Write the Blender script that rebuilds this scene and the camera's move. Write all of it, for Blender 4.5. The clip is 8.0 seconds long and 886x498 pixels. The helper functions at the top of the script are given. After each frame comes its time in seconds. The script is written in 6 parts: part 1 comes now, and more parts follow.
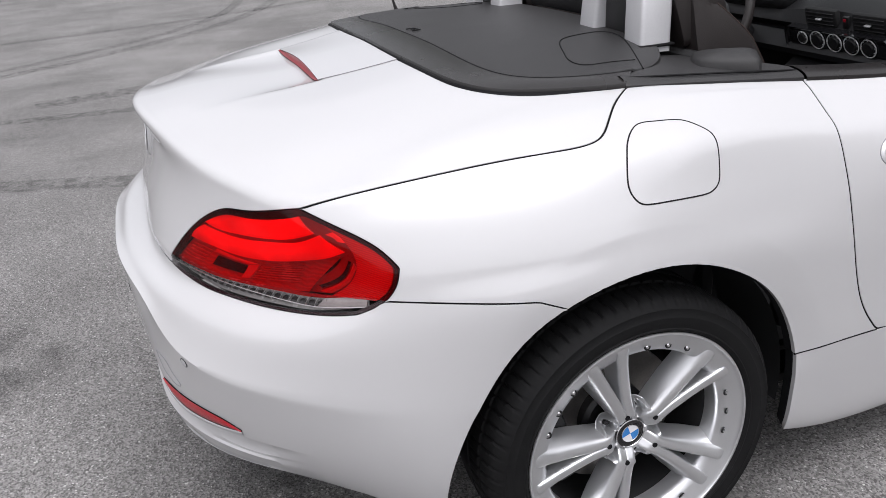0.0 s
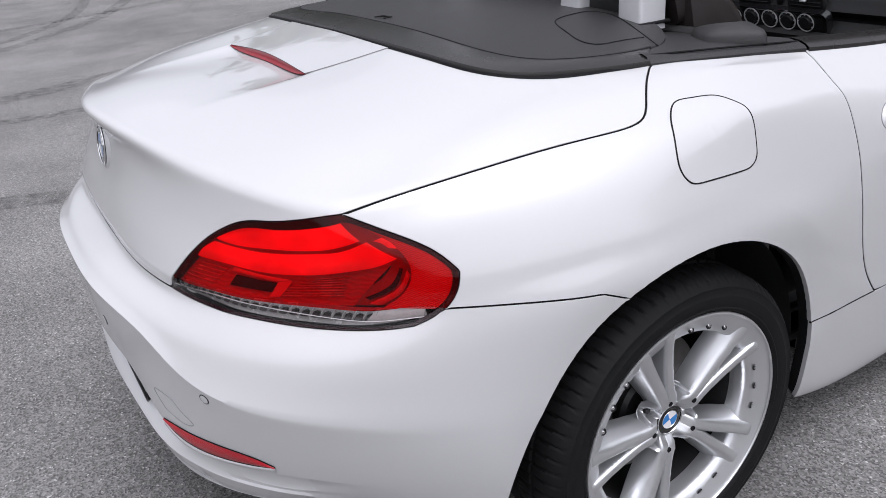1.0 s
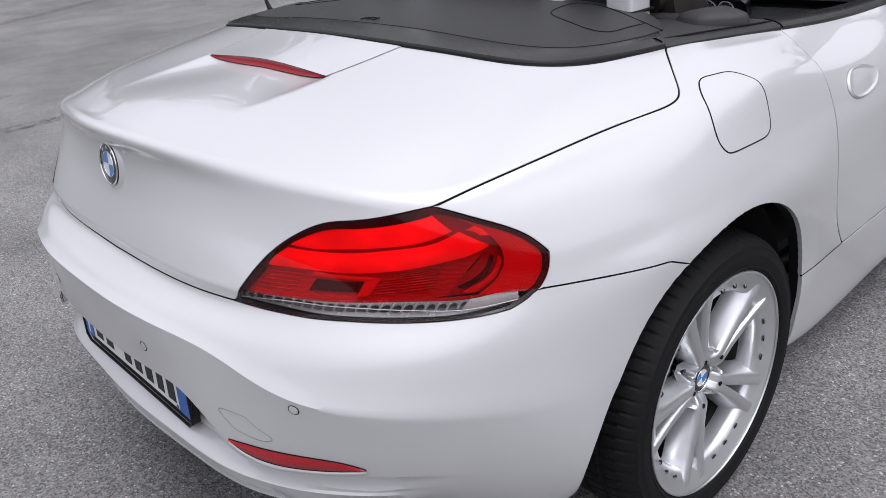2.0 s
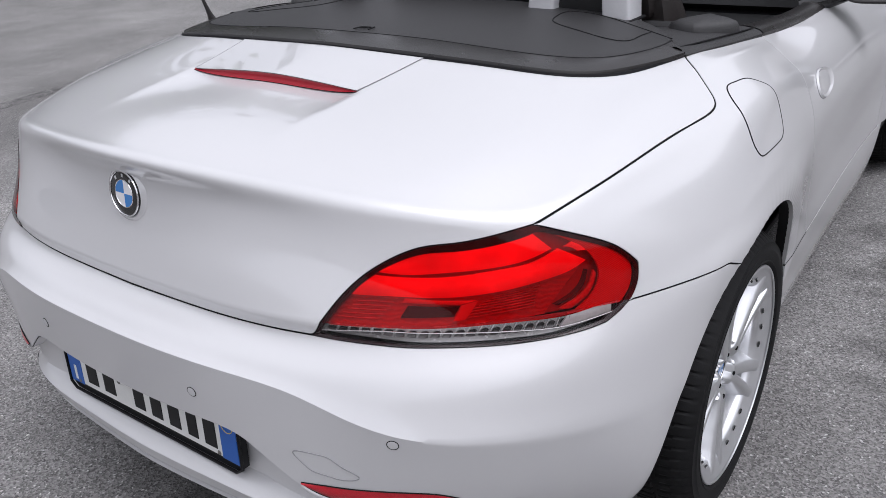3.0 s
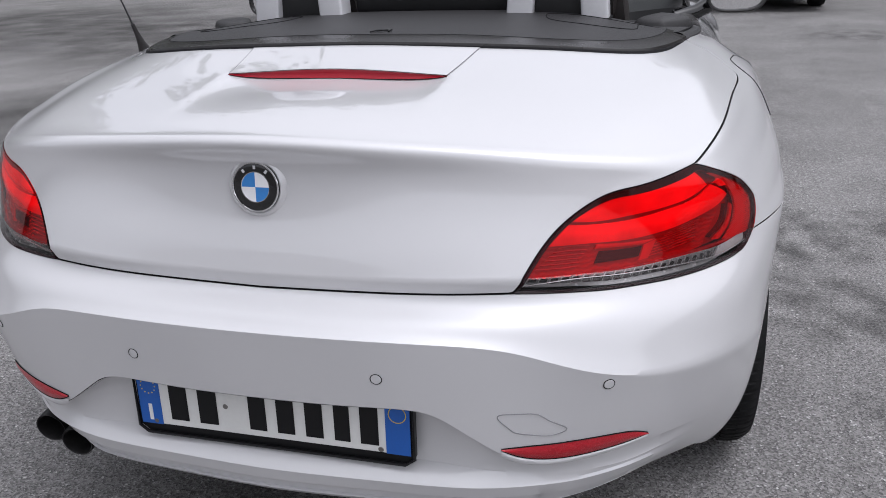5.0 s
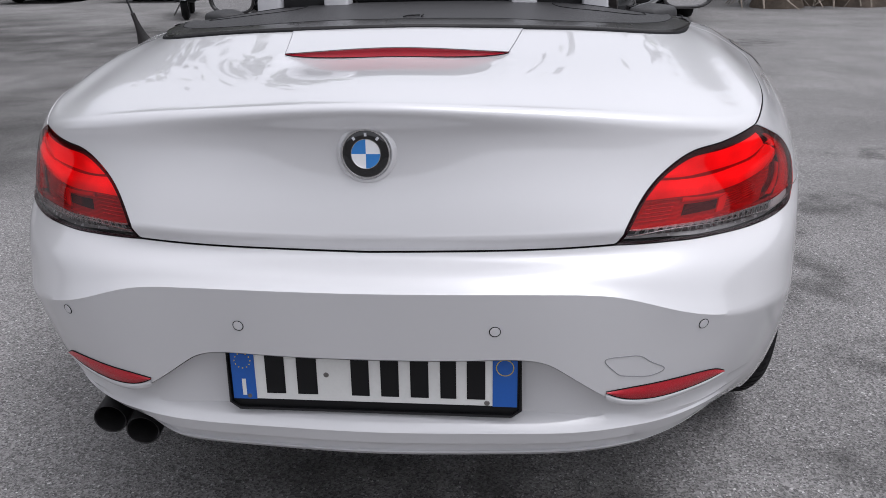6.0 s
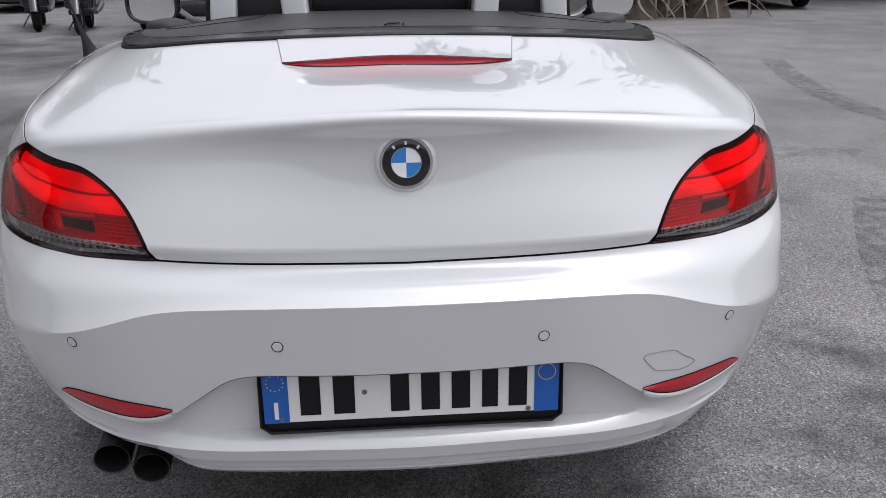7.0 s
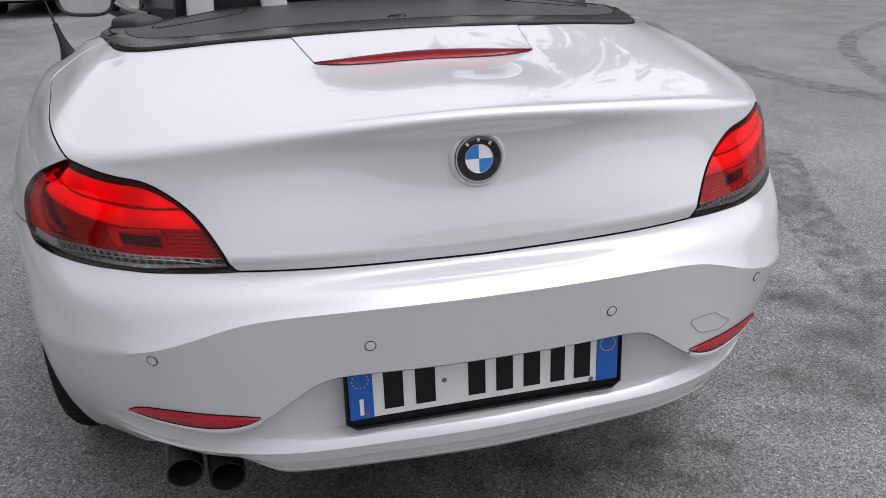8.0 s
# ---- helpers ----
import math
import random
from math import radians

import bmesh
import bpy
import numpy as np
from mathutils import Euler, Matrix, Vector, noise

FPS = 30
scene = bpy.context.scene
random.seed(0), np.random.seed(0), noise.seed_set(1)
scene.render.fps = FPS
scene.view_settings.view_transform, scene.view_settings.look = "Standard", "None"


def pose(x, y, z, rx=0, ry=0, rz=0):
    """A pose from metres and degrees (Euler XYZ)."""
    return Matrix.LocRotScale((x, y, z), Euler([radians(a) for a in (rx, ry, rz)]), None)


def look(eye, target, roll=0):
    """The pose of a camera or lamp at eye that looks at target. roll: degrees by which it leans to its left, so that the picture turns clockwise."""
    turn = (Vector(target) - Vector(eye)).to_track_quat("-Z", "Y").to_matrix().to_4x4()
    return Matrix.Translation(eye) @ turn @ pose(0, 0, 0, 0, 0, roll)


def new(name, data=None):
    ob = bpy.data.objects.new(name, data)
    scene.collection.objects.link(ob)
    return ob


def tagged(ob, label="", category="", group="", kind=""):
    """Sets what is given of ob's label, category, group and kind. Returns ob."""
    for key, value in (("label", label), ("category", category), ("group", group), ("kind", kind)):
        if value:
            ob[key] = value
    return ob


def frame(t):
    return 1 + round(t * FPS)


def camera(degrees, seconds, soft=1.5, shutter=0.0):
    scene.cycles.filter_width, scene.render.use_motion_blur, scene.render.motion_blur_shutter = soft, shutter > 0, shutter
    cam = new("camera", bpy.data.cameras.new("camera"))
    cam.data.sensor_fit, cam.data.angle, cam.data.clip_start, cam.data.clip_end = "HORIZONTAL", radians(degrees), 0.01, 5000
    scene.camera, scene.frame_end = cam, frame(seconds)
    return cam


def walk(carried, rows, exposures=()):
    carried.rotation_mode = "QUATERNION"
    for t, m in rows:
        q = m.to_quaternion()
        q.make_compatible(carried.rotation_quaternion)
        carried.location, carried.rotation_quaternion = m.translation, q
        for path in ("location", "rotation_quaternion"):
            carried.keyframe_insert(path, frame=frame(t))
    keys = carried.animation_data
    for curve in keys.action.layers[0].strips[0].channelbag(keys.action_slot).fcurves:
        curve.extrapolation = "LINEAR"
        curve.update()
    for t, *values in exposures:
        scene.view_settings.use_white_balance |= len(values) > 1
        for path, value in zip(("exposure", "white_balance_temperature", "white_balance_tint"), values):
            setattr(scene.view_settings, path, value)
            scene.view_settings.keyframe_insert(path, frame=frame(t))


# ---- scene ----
cam = camera(57.67, 8.0, soft=0.8)
# seconds, x, y, z, and the turn about x, y, z in degrees
PATH = [
    (0.0, 1.9359, 0.2627, 1.3029, 66.340, 3.471, 69.291),
    (0.5, 1.8442, 0.1446, 1.2774, 66.022, 3.613, 64.282),
    (1.0, 1.7157, 0.0330, 1.2842, 65.404, 3.825, 58.597),
    (1.5, 1.6314, -0.0966, 1.2892, 65.229, 3.806, 52.683),
    (1.7, 1.6005, -0.1698, 1.2895, 65.216, 4.265, 50.435),
    (2.8, 1.2817, -0.4536, 1.3130, 64.624, 3.514, 37.607),
    (3.0, 1.2184, -0.4883, 1.3329, 64.287, 3.024, 35.312),
    (3.5, 1.0431, -0.6375, 1.3230, 64.798, 2.403, 29.371),
    (4.0, 0.9138, -0.7779, 1.2702, 65.919, 1.876, 23.992),
    (4.2, 0.8649, -0.7919, 1.2447, 66.576, 2.299, 22.088),
    (5.3, 0.4948, -0.9490, 1.2271, 68.083, 1.759, 11.817),
    (5.5, 0.4048, -0.9973, 1.2333, 68.083, 1.583, 9.890),
    (6.0, 0.2562, -1.0495, 1.1801, 68.765, 1.179, 5.370),
    (6.5, 0.0934, -1.0442, 1.1591, 69.224, 0.684, 0.567),
    (7.0, -0.0389, -1.0402, 1.1745, 69.397, 0.397, -4.537),
    (7.5, -0.2506, -1.0590, 1.2217, 68.261, 0.425, -9.912),
    (8.0, -0.3858, -1.0250, 1.2375, 67.065, 1.068, -14.700),
]
walk(cam, [(t, pose(*p)) for t, *p in PATH], [(0.0, 0.49, 6330, 13.0), (1.0, 0.45, 6130, 14.0), (2.8, 0.37, 6110, 14.0), (4.2, 0.40, 6100, 14.0), (5.5, 0.37, 6120, 14.0), (8.0, 0.41, 6170, 13.5)])

# ---- light: a bright overcast day ----
world = bpy.data.worlds.new("overcast_sky")
scene.world = world
world.use_nodes = True
wn, wl = world.node_tree.nodes, world.node_tree.links
wn.clear()
sky = wn.new("ShaderNodeTexSky")
sky.sky_type, sky.sun_disc = "NISHITA", False
sky.sun_elevation, sky.sun_rotation = radians(68), radians(100)
sky.air_density, sky.dust_density, sky.ozone_density = 1.0, 6.0, 1.0
grey = wn.new("ShaderNodeHueSaturation")
grey.inputs["Saturation"].default_value = 0.12
back = wn.new("ShaderNodeBackground")
back.inputs["Strength"].default_value = 0.147
wout = wn.new("ShaderNodeOutputWorld")
wl.new(sky.outputs[0], grey.inputs["Color"])
wl.new(grey.outputs[0], back.inputs["Color"])
wl.new(back.outputs[0], wout.inputs["Surface"])
sun = new("sun", bpy.data.lights.new("sun", "SUN"))
sun.data.energy, sun.data.angle, sun.data.color = 0.42, radians(165), (1.0, 0.97, 0.94)
sun.matrix_world = look((1.6, 0.6, 6.0), (0, 1.0, 0))

# ---- materials ----
def material(name, colour, rough=0.5, metal=0.0, coat=0.0, bump=0.0, scale=200.0, vary=0.0, vscale=4.0, spec=0.5, obj=False):
    """A principled material with colour variation at two scales and fine relief."""
    m = bpy.data.materials.new(name)
    m.use_nodes = True
    n, l = m.node_tree.nodes, m.node_tree.links
    b = n["Principled BSDF"]
    b.inputs["Base Color"].default_value = (*colour, 1)
    b.inputs["Roughness"].default_value = rough
    b.inputs["Metallic"].default_value = metal
    b.inputs["Coat Weight"].default_value = coat
    b.inputs["Coat Roughness"].default_value = 0.03
    b.inputs["Specular IOR Level"].default_value = spec
    co = n.new("ShaderNodeTexCoord")
    if vary:
        big, fine = n.new("ShaderNodeTexNoise"), n.new("ShaderNodeTexNoise")
        big.inputs["Scale"].default_value, big.inputs["Detail"].default_value = vscale, 5
        fine.inputs["Scale"].default_value, fine.inputs["Detail"].default_value = scale, 2
        mix = n.new("ShaderNodeMath")
        mix.operation = "MULTIPLY_ADD"
        mix.inputs[1].default_value = 0.5
        half = n.new("ShaderNodeMath")
        half.operation = "MULTIPLY"
        half.inputs[1].default_value = 0.5
        ramp = n.new("ShaderNodeMapRange")
        ramp.inputs["From Min"].default_value, ramp.inputs["From Max"].default_value = 0.3, 0.7
        ramp.inputs["To Min"].default_value, ramp.inputs["To Max"].default_value = 1 - vary, 1 + vary
        tint = n.new("ShaderNodeVectorMath")
        tint.operation = "SCALE"
        tint.inputs[0].default_value = colour
        for x in (big, fine):
            l.new(co.outputs["Object"], x.inputs["Vector"])
        l.new(fine.outputs["Fac"], half.inputs[0])
        l.new(big.outputs["Fac"], mix.inputs[0])
        l.new(half.outputs[0], mix.inputs[2])
        l.new(mix.outputs[0], ramp.inputs["Value"])
        l.new(ramp.outputs[0], tint.inputs["Scale"])
        l.new(tint.outputs[0], b.inputs["Base Color"])
        rr = n.new("ShaderNodeMapRange")
        rr.inputs["To Min"].default_value, rr.inputs["To Max"].default_value = max(rough - 0.06, 0.02), min(rough + 0.08, 1)
        l.new(big.outputs["Fac"], rr.inputs["Value"])
        l.new(rr.outputs[0], b.inputs["Roughness"])
    if bump:
        t, u = n.new("ShaderNodeTexNoise"), n.new("ShaderNodeBump")
        t.inputs["Scale"].default_value, t.inputs["Detail"].default_value = scale, 4
        u.inputs["Strength"].default_value, u.inputs["Distance"].default_value = bump, 0.002
        l.new(co.outputs["Object"], t.inputs["Vector"])
        l.new(t.outputs["Fac"], u.inputs["Height"])
        l.new(u.outputs[0], b.inputs["Normal"])
    return m


PAINT = material("pearl_white_paint", (0.555, 0.552, 0.562), 0.38, 0.0, 1.0, vary=0.012, vscale=3.0, scale=900)
PAINT.node_tree.nodes["Principled BSDF"].inputs["Coat IOR"].default_value = 1.78
RUBBER = material("black_rubber", (0.018, 0.018, 0.02), 0.6, bump=0.1, scale=500, vary=0.15)
TYRE = material("tyre_rubber", (0.0065, 0.0065, 0.007), 0.7, spec=0.2, bump=0.15, scale=350, vary=0.25, vscale=9)
LINER = material("black_liner", (0.008, 0.008, 0.009), 0.8, vary=0.2)
JOINT = material("dark_joint", (0.006, 0.006, 0.007), 0.7, spec=0.2, vary=0.1)
GRAIN = material("grained_grey_plastic", (0.022, 0.0215, 0.0225), 0.5, bump=0.5, scale=900, vary=0.08, vscale=5)
TRIM = material("satin_black_trim", (0.017, 0.0155, 0.0155), 0.27, bump=0.15, scale=800, vary=0.1)
GLOSSBLACK = material("gloss_black", (0.006, 0.006, 0.007), 0.08, coat=0.6, vary=0.05)
DARKPLASTIC = material("dark_plastic", (0.009, 0.009, 0.010), 0.45, bump=0.2, scale=700, vary=0.1)
ALLOY = material("silver_alloy_paint", (0.70, 0.705, 0.72), 0.30, 0.85, 0.0, vary=0.03, vscale=8, scale=900)
SATINMETAL = material("satin_silver", (0.64, 0.64, 0.66), 0.36, 0.35, 0.2, vary=0.03)
CHROME = material("chrome", (0.8, 0.8, 0.81), 0.07, 1.0, vary=0.02)
EXHAUST = material("sooty_exhaust_metal", (0.030, 0.029, 0.030), 0.32, 0.6, vary=0.25, vscale=30)
STEEL = material("brake_steel", (0.22, 0.21, 0.20), 0.35, 0.9, vary=0.12, vscale=30)
BLUE = material("badge_blue", (0.03, 0.20, 0.55), 0.2, coat=0.8, vary=0.03)
WHITE = material("badge_white", (0.78, 0.78, 0.8), 0.25, coat=0.8, vary=0.02)
PLATEBLUE = material("plate_blue", (0.012, 0.10, 0.42), 0.35, vary=0.05)
PLATEWHITE = material("plate_white", (0.72, 0.72, 0.70), 0.4, vary=0.03, vscale=20)
PLATEBLACK = material("plate_black", (0.006, 0.006, 0.007), 0.4, spec=0.25, vary=0.05)
YELLOW = material("plate_yellow", (0.65, 0.5, 0.08), 0.4, vary=0.05)
LEATHER = material("brown_black_leather", (0.015, 0.0115, 0.011), 0.5, bump=0.4, scale=450, vary=0.12)
STITCH = material("brown_thread", (0.045, 0.028, 0.022), 0.7, vary=0.1)
REFLEX = material("red_reflector", (0.40, 0.006, 0.016), 0.3, coat=0.25, bump=0.5, scale=420, vary=0.15, vscale=30)
MESHRED = material("red_brake_lens", (0.32, 0.007, 0.018), 0.30, coat=0.15, spec=0.3, vary=0.1, vscale=30)
DEEPRED = material("deep_red_lamp_plastic", (0.26, 0.003, 0.006), 0.2, coat=1.0, vary=0.15, vscale=20)
SMOKE = material("smoked_lamp_rim", (0.014, 0.003, 0.005), 0.16, coat=0.35, spec=0.3, vary=0.05)
CLEAR = material("clear_lamp_strip", (0.44, 0.43, 0.43), 0.25, 0.5, 0.8, vary=0.15, vscale=60)
LED = material("led_reflector", (0.62, 0.61, 0.61), 0.2, 0.8, vary=0.05)
GREYLINE = material("fine_grey_joint", (0.22, 0.22, 0.23), 0.5, vary=0.05)


def glowing(name, colour, strength):
    m = material(name, colour, 0.15, coat=1.0, vary=0.05, vscale=25)
    b = m.node_tree.nodes["Principled BSDF"]
    b.inputs["Emission Color"].default_value = (*colour, 1)
    b.inputs["Emission Strength"].default_value = strength
    return m


def banded(m, low, high, scale, turn=(0, 0, 0), distort=1.5):
    """Fine bands of lighter and darker colour across a material's own shape, with relief."""
    n, l = m.node_tree.nodes, m.node_tree.links
    b = n["Principled BSDF"]
    co, mp, t, r, u = n.new("ShaderNodeTexCoord"), n.new("ShaderNodeMapping"), n.new("ShaderNodeTexWave"), n.new("ShaderNodeValToRGB"), n.new("ShaderNodeBump")
    mp.inputs["Rotation"].default_value = turn
    t.bands_direction = "Z"
    t.inputs["Scale"].default_value, t.inputs["Distortion"].default_value, t.inputs["Detail"].default_value, t.inputs["Detail Scale"].default_value = scale, distort, 3, 1.5
    r.color_ramp.elements[0].color, r.color_ramp.elements[1].color = (*low, 1), (*high, 1)
    r.color_ramp.elements[0].position = .35
    u.inputs["Strength"].default_value, u.inputs["Distance"].default_value = .4, .001
    l.new(co.outputs["Object"], mp.inputs["Vector"])
    l.new(mp.outputs[0], t.inputs["Vector"])
    l.new(t.outputs["Fac"], r.inputs[0])
    l.new(r.outputs[0], b.inputs["Base Color"])
    l.new(t.outputs["Fac"], u.inputs["Height"])
    l.new(u.outputs[0], b.inputs["Normal"])
    return m


DIMGLOW = material("dim_red_plastic", (0.50, 0.012, 0.017), 0.25, coat=0.4, vary=0.3, vscale=30)
BRACKETRED = glowing("lit_red_bracket", (0.60, 0.015, 0.025), 0.05)
RIBBEDRED = banded(material("ribbed_red_reflector", (0.3, 0.004, 0.008), 0.25, coat=1.0), (0.32, 0.004, 0.007), (0.42, 0.008, 0.012), 40, (.25, .12, 0), 6.0)
CORNERRED = banded(glowing("red_corner_grid", (0.55, 0.011, 0.017), 0.09), (0.38, 0.006, 0.010), (0.56, 0.014, 0.018), 110, (0, .6, 0), 0.3)
CUP = material("dark_reflector_cup", (0.05, 0.046, 0.047), 0.15, 0.4, 0.5, vary=0.1)
CLEARCELL = material("clear_cell", (0.42, 0.38, 0.38), 0.3, 0.2, 0.8, vary=0.1, vscale=40)
GLOW = glowing("lit_red_light_guide", (0.72, 0.012, 0.022), 0.25)
gn, gl = GLOW.node_tree.nodes, GLOW.node_tree.links
g_co, g_noise, g_map = gn.new("ShaderNodeTexCoord"), gn.new("ShaderNodeTexNoise"), gn.new("ShaderNodeMapRange")
g_noise.inputs["Scale"].default_value, g_noise.inputs["Detail"].default_value = 16, 2
g_map.inputs["From Min"].default_value, g_map.inputs["From Max"].default_value = .3, .7
g_map.inputs["To Min"].default_value, g_map.inputs["To Max"].default_value = .26, .70
gl.new(g_co.outputs["Object"], g_noise.inputs["Vector"])
gl.new(g_noise.outputs["Fac"], g_map.inputs["Value"])
gl.new(g_map.outputs[0], gn["Principled BSDF"].inputs["Emission Strength"])


def asphalt():
    m = bpy.data.materials.new("worn_asphalt")
    m.use_nodes = True
    n, l = m.node_tree.nodes, m.node_tree.links
    b = n["Principled BSDF"]
    co = n.new("ShaderNodeTexCoord")

    def noise_tex(scale, detail, sx=1.0, sy=1.0):
        mp, t = n.new("ShaderNodeMapping"), n.new("ShaderNodeTexNoise")
        mp.inputs["Scale"].default_value = (sx, sy, 1)
        t.inputs["Scale"].default_value, t.inputs["Detail"].default_value = scale, detail
        l.new(co.outputs["Object"], mp.inputs["Vector"])
        l.new(mp.outputs[0], t.inputs["Vector"])
        return t.outputs["Fac"]

    def ramp(src, a, z, lo, hi):
        r = n.new("ShaderNodeMapRange")
        r.inputs["From Min"].default_value, r.inputs["From Max"].default_value = a, z
        r.inputs["To Min"].default_value, r.inputs["To Max"].default_value = lo, hi
        l.new(src, r.inputs["Value"])
        return r.outputs[0]

    def times(p, q):
        x = n.new("ShaderNodeMath")
        x.operation = "MULTIPLY"
        l.new(p, x.inputs[0])
        l.new(q, x.inputs[1])
        return x.outputs[0]

    vor = n.new("ShaderNodeTexVoronoi")
    vor.inputs["Scale"].default_value = 220
    l.new(co.outputs["Object"], vor.inputs["Vector"])
    sep = n.new("ShaderNodeSeparateColor")
    l.new(vor.outputs["Color"], sep.inputs[0])
    chips = ramp(sep.outputs[0], 0.0, 1.0, 0.42, 1.58)
    light = ramp(sep.outputs[1], 0.93, 0.97, 1.0, 1.9)
    blot = ramp(noise_tex(1.3, 6), 0.35, 0.65, 0.86, 1.14)
    wide = ramp(noise_tex(0.35, 4), 0.3, 0.7, 0.85, 1.15)
    stain = ramp(noise_tex(3.0, 5, 1.0, 0.35), 0.58, 0.74, 1.0, 0.82)
    f = times(times(times(chips, light), times(blot, wide)), stain)
    sc = n.new("ShaderNodeVectorMath")
    sc.operation = "SCALE"
    sc.inputs[0].default_value = (0.176, 0.171, 0.168)
    l.new(f, sc.inputs["Scale"])
    l.new(sc.outputs[0], b.inputs["Base Color"])
    l.new(ramp(noise_tex(2.0, 4), 0.3, 0.7, 0.62, 0.9), b.inputs["Roughness"])
    b.inputs["Specular IOR Level"].default_value = 0.35
    bp = n.new("ShaderNodeBump")
    bp.inputs["Strength"].default_value, bp.inputs["Distance"].default_value = 0.6, 0.003
    l.new(vor.outputs["Distance"], bp.inputs["Height"])
    l.new(bp.outputs[0], b.inputs["Normal"])
    return m


ASPHALT = asphalt()

# ---- building helpers ----
class Dark(tuple):
    """A face that takes the dark joint material."""


def part(name, verts, faces, material_, parent=None, label="", smooth=40):
    """One mesh object from vertices and faces, under a thing or a part."""
    me = bpy.data.meshes.new(name)
    me.from_pydata([tuple(map(float, v)) for v in verts], [], faces)
    me.update()
    dark = [isinstance(f, Dark) for f in faces]
    if any(dark):
        me.polygons.foreach_set("material_index", [int(d) for d in dark])
    bm = bmesh.new()
    bm.from_mesh(me)
    bmesh.ops.remove_doubles(bm, verts=bm.verts, dist=1e-6)
    bmesh.ops.recalc_face_normals(bm, faces=bm.faces)
    bm.to_mesh(me)
    bm.free()
    if smooth:
        me.shade_smooth()
        me.set_sharp_from_angle(angle=radians(smooth))
    me.materials.append(material_)
    if any(dark):
        me.materials.append(JOINT)
    ob = new(name, me)
    if parent:
        ob.parent = parent
    if label:
        ob["label"] = label
    return ob


def thing(name, label, category, m=None, group="", kind=""):
    ob = new(name)
    ob.empty_display_size = 0.1
    if m is not None:
        ob.matrix_world = m
    return tagged(ob, label, category, group, kind)


def spline(knots, P, q):
    """Natural cubic spline through P (along axis 0) at the knots, at q."""
    knots, P, q = np.asarray(knots, float), np.asarray(P, float), np.asarray(q, float)
    n = len(knots)
    h = np.diff(knots)
    A, rhs = np.zeros((n, n)), np.zeros((n,) + P.shape[1:])
    A[0, 0] = A[-1, -1] = 1
    d = np.diff(P, axis=0) / h.reshape((-1,) + (1,) * (P.ndim - 1))
    for i in range(1, n - 1):
        A[i, i - 1], A[i, i], A[i, i + 1] = h[i - 1], 2 * (h[i - 1] + h[i]), h[i]
        rhs[i] = 6 * (d[i] - d[i - 1])
    M = np.linalg.solve(A, rhs.reshape(n, -1)).reshape(rhs.shape)
    i = np.clip(np.searchsorted(knots, q, side="right") - 1, 0, n - 2)
    s = (-1,) + (1,) * (P.ndim - 1)
    hi, a, b = h[i].reshape(s), (knots[i + 1] - q).reshape(s), (q - knots[i]).reshape(s)
    return M[i] * a ** 3 / (6 * hi) + M[i + 1] * b ** 3 / (6 * hi) + (P[i] / hi - M[i] * hi / 6) * a + (P[i + 1] / hi - M[i + 1] * hi / 6) * b


def curve(P, n=60):
    """Points at even steps along a smooth curve through P."""
    P = np.asarray(P, float)
    if len(P) > 2:
        k = np.concatenate([[0], np.cumsum(np.linalg.norm(np.diff(P, axis=0), axis=1) ** 0.7)])
        P = spline(k, P, np.linspace(0, k[-1], 30 * len(P)))
    return even(P, n)


def even(P, n):
    P = np.asarray(P, float)
    s = np.concatenate([[0], np.cumsum(np.linalg.norm(np.diff(P, axis=0), axis=1))])
    q = np.linspace(0, s[-1], n)
    return np.stack([np.interp(q, s, P[:, i]) for i in range(P.shape[1])], 1)


def join(*curves):
    out = [np.asarray(curves[0])]
    for c in curves[1:]:
        c = np.asarray(c)
        out.append(c[1:] if np.linalg.norm(out[-1][-1] - c[0]) < 0.004 else c)
    return np.concatenate(out)


def grid_faces(n, m, wrap_n=False, wrap_m=False):
    """Faces of a grid of n rows by m columns, row after row."""
    f = []
    for i in range(n if wrap_n else n - 1):
        for j in range(m if wrap_m else m - 1):
            a, b = i * m + j, i * m + (j + 1) % m
            c, d = ((i + 1) % n) * m + (j + 1) % m, ((i + 1) % n) * m + j
            f.append((a, b, c, d))
    return f


def lathe(profile, n=48, axis="x"):
    """Vertices and faces of a profile of (radius, along) turned about an axis."""
    v = []
    for r, a in profile:
        for k in range(n):
            w = 2 * math.pi * k / n
            c, s = r * math.cos(w), r * math.sin(w)
            v.append((a, c, s) if axis == "x" else (c, a, s) if axis == "y" else (c, s, a))
    return np.array(v), grid_faces(len(profile), n, False, True)


def tube(P, r, sides=8, closed=False, flat=1.0, up=(0, 0, 1)):
    """A round bar along P; r may vary along it."""
    P = np.asarray(P, float)
    n = len(P)
    r = np.broadcast_to(np.asarray(r, float), (n,))
    T = (np.roll(P, -1, 0) - np.roll(P, 1, 0)) if closed else np.gradient(P, axis=0)
    T /= np.linalg.norm(T, axis=1)[:, None] + 1e-12
    v = []
    u = np.array(up, float)
    for i in range(n):
        a = np.cross(u, T[i])
        if np.linalg.norm(a) < 1e-3:
            a = np.cross((1, 0.3, 0), T[i])
        a /= np.linalg.norm(a)
        b = np.cross(T[i], a)
        for k in range(sides):
            w = 2 * math.pi * k / sides
            v.append(P[i] + r[i] * (math.cos(w) * a + flat * math.sin(w) * b))
    f = grid_faces(n, sides, closed, True)
    if not closed:
        f += [tuple(range(sides)), tuple((n - 1) * sides + k for k in reversed(range(sides)))]
    return np.array(v), f


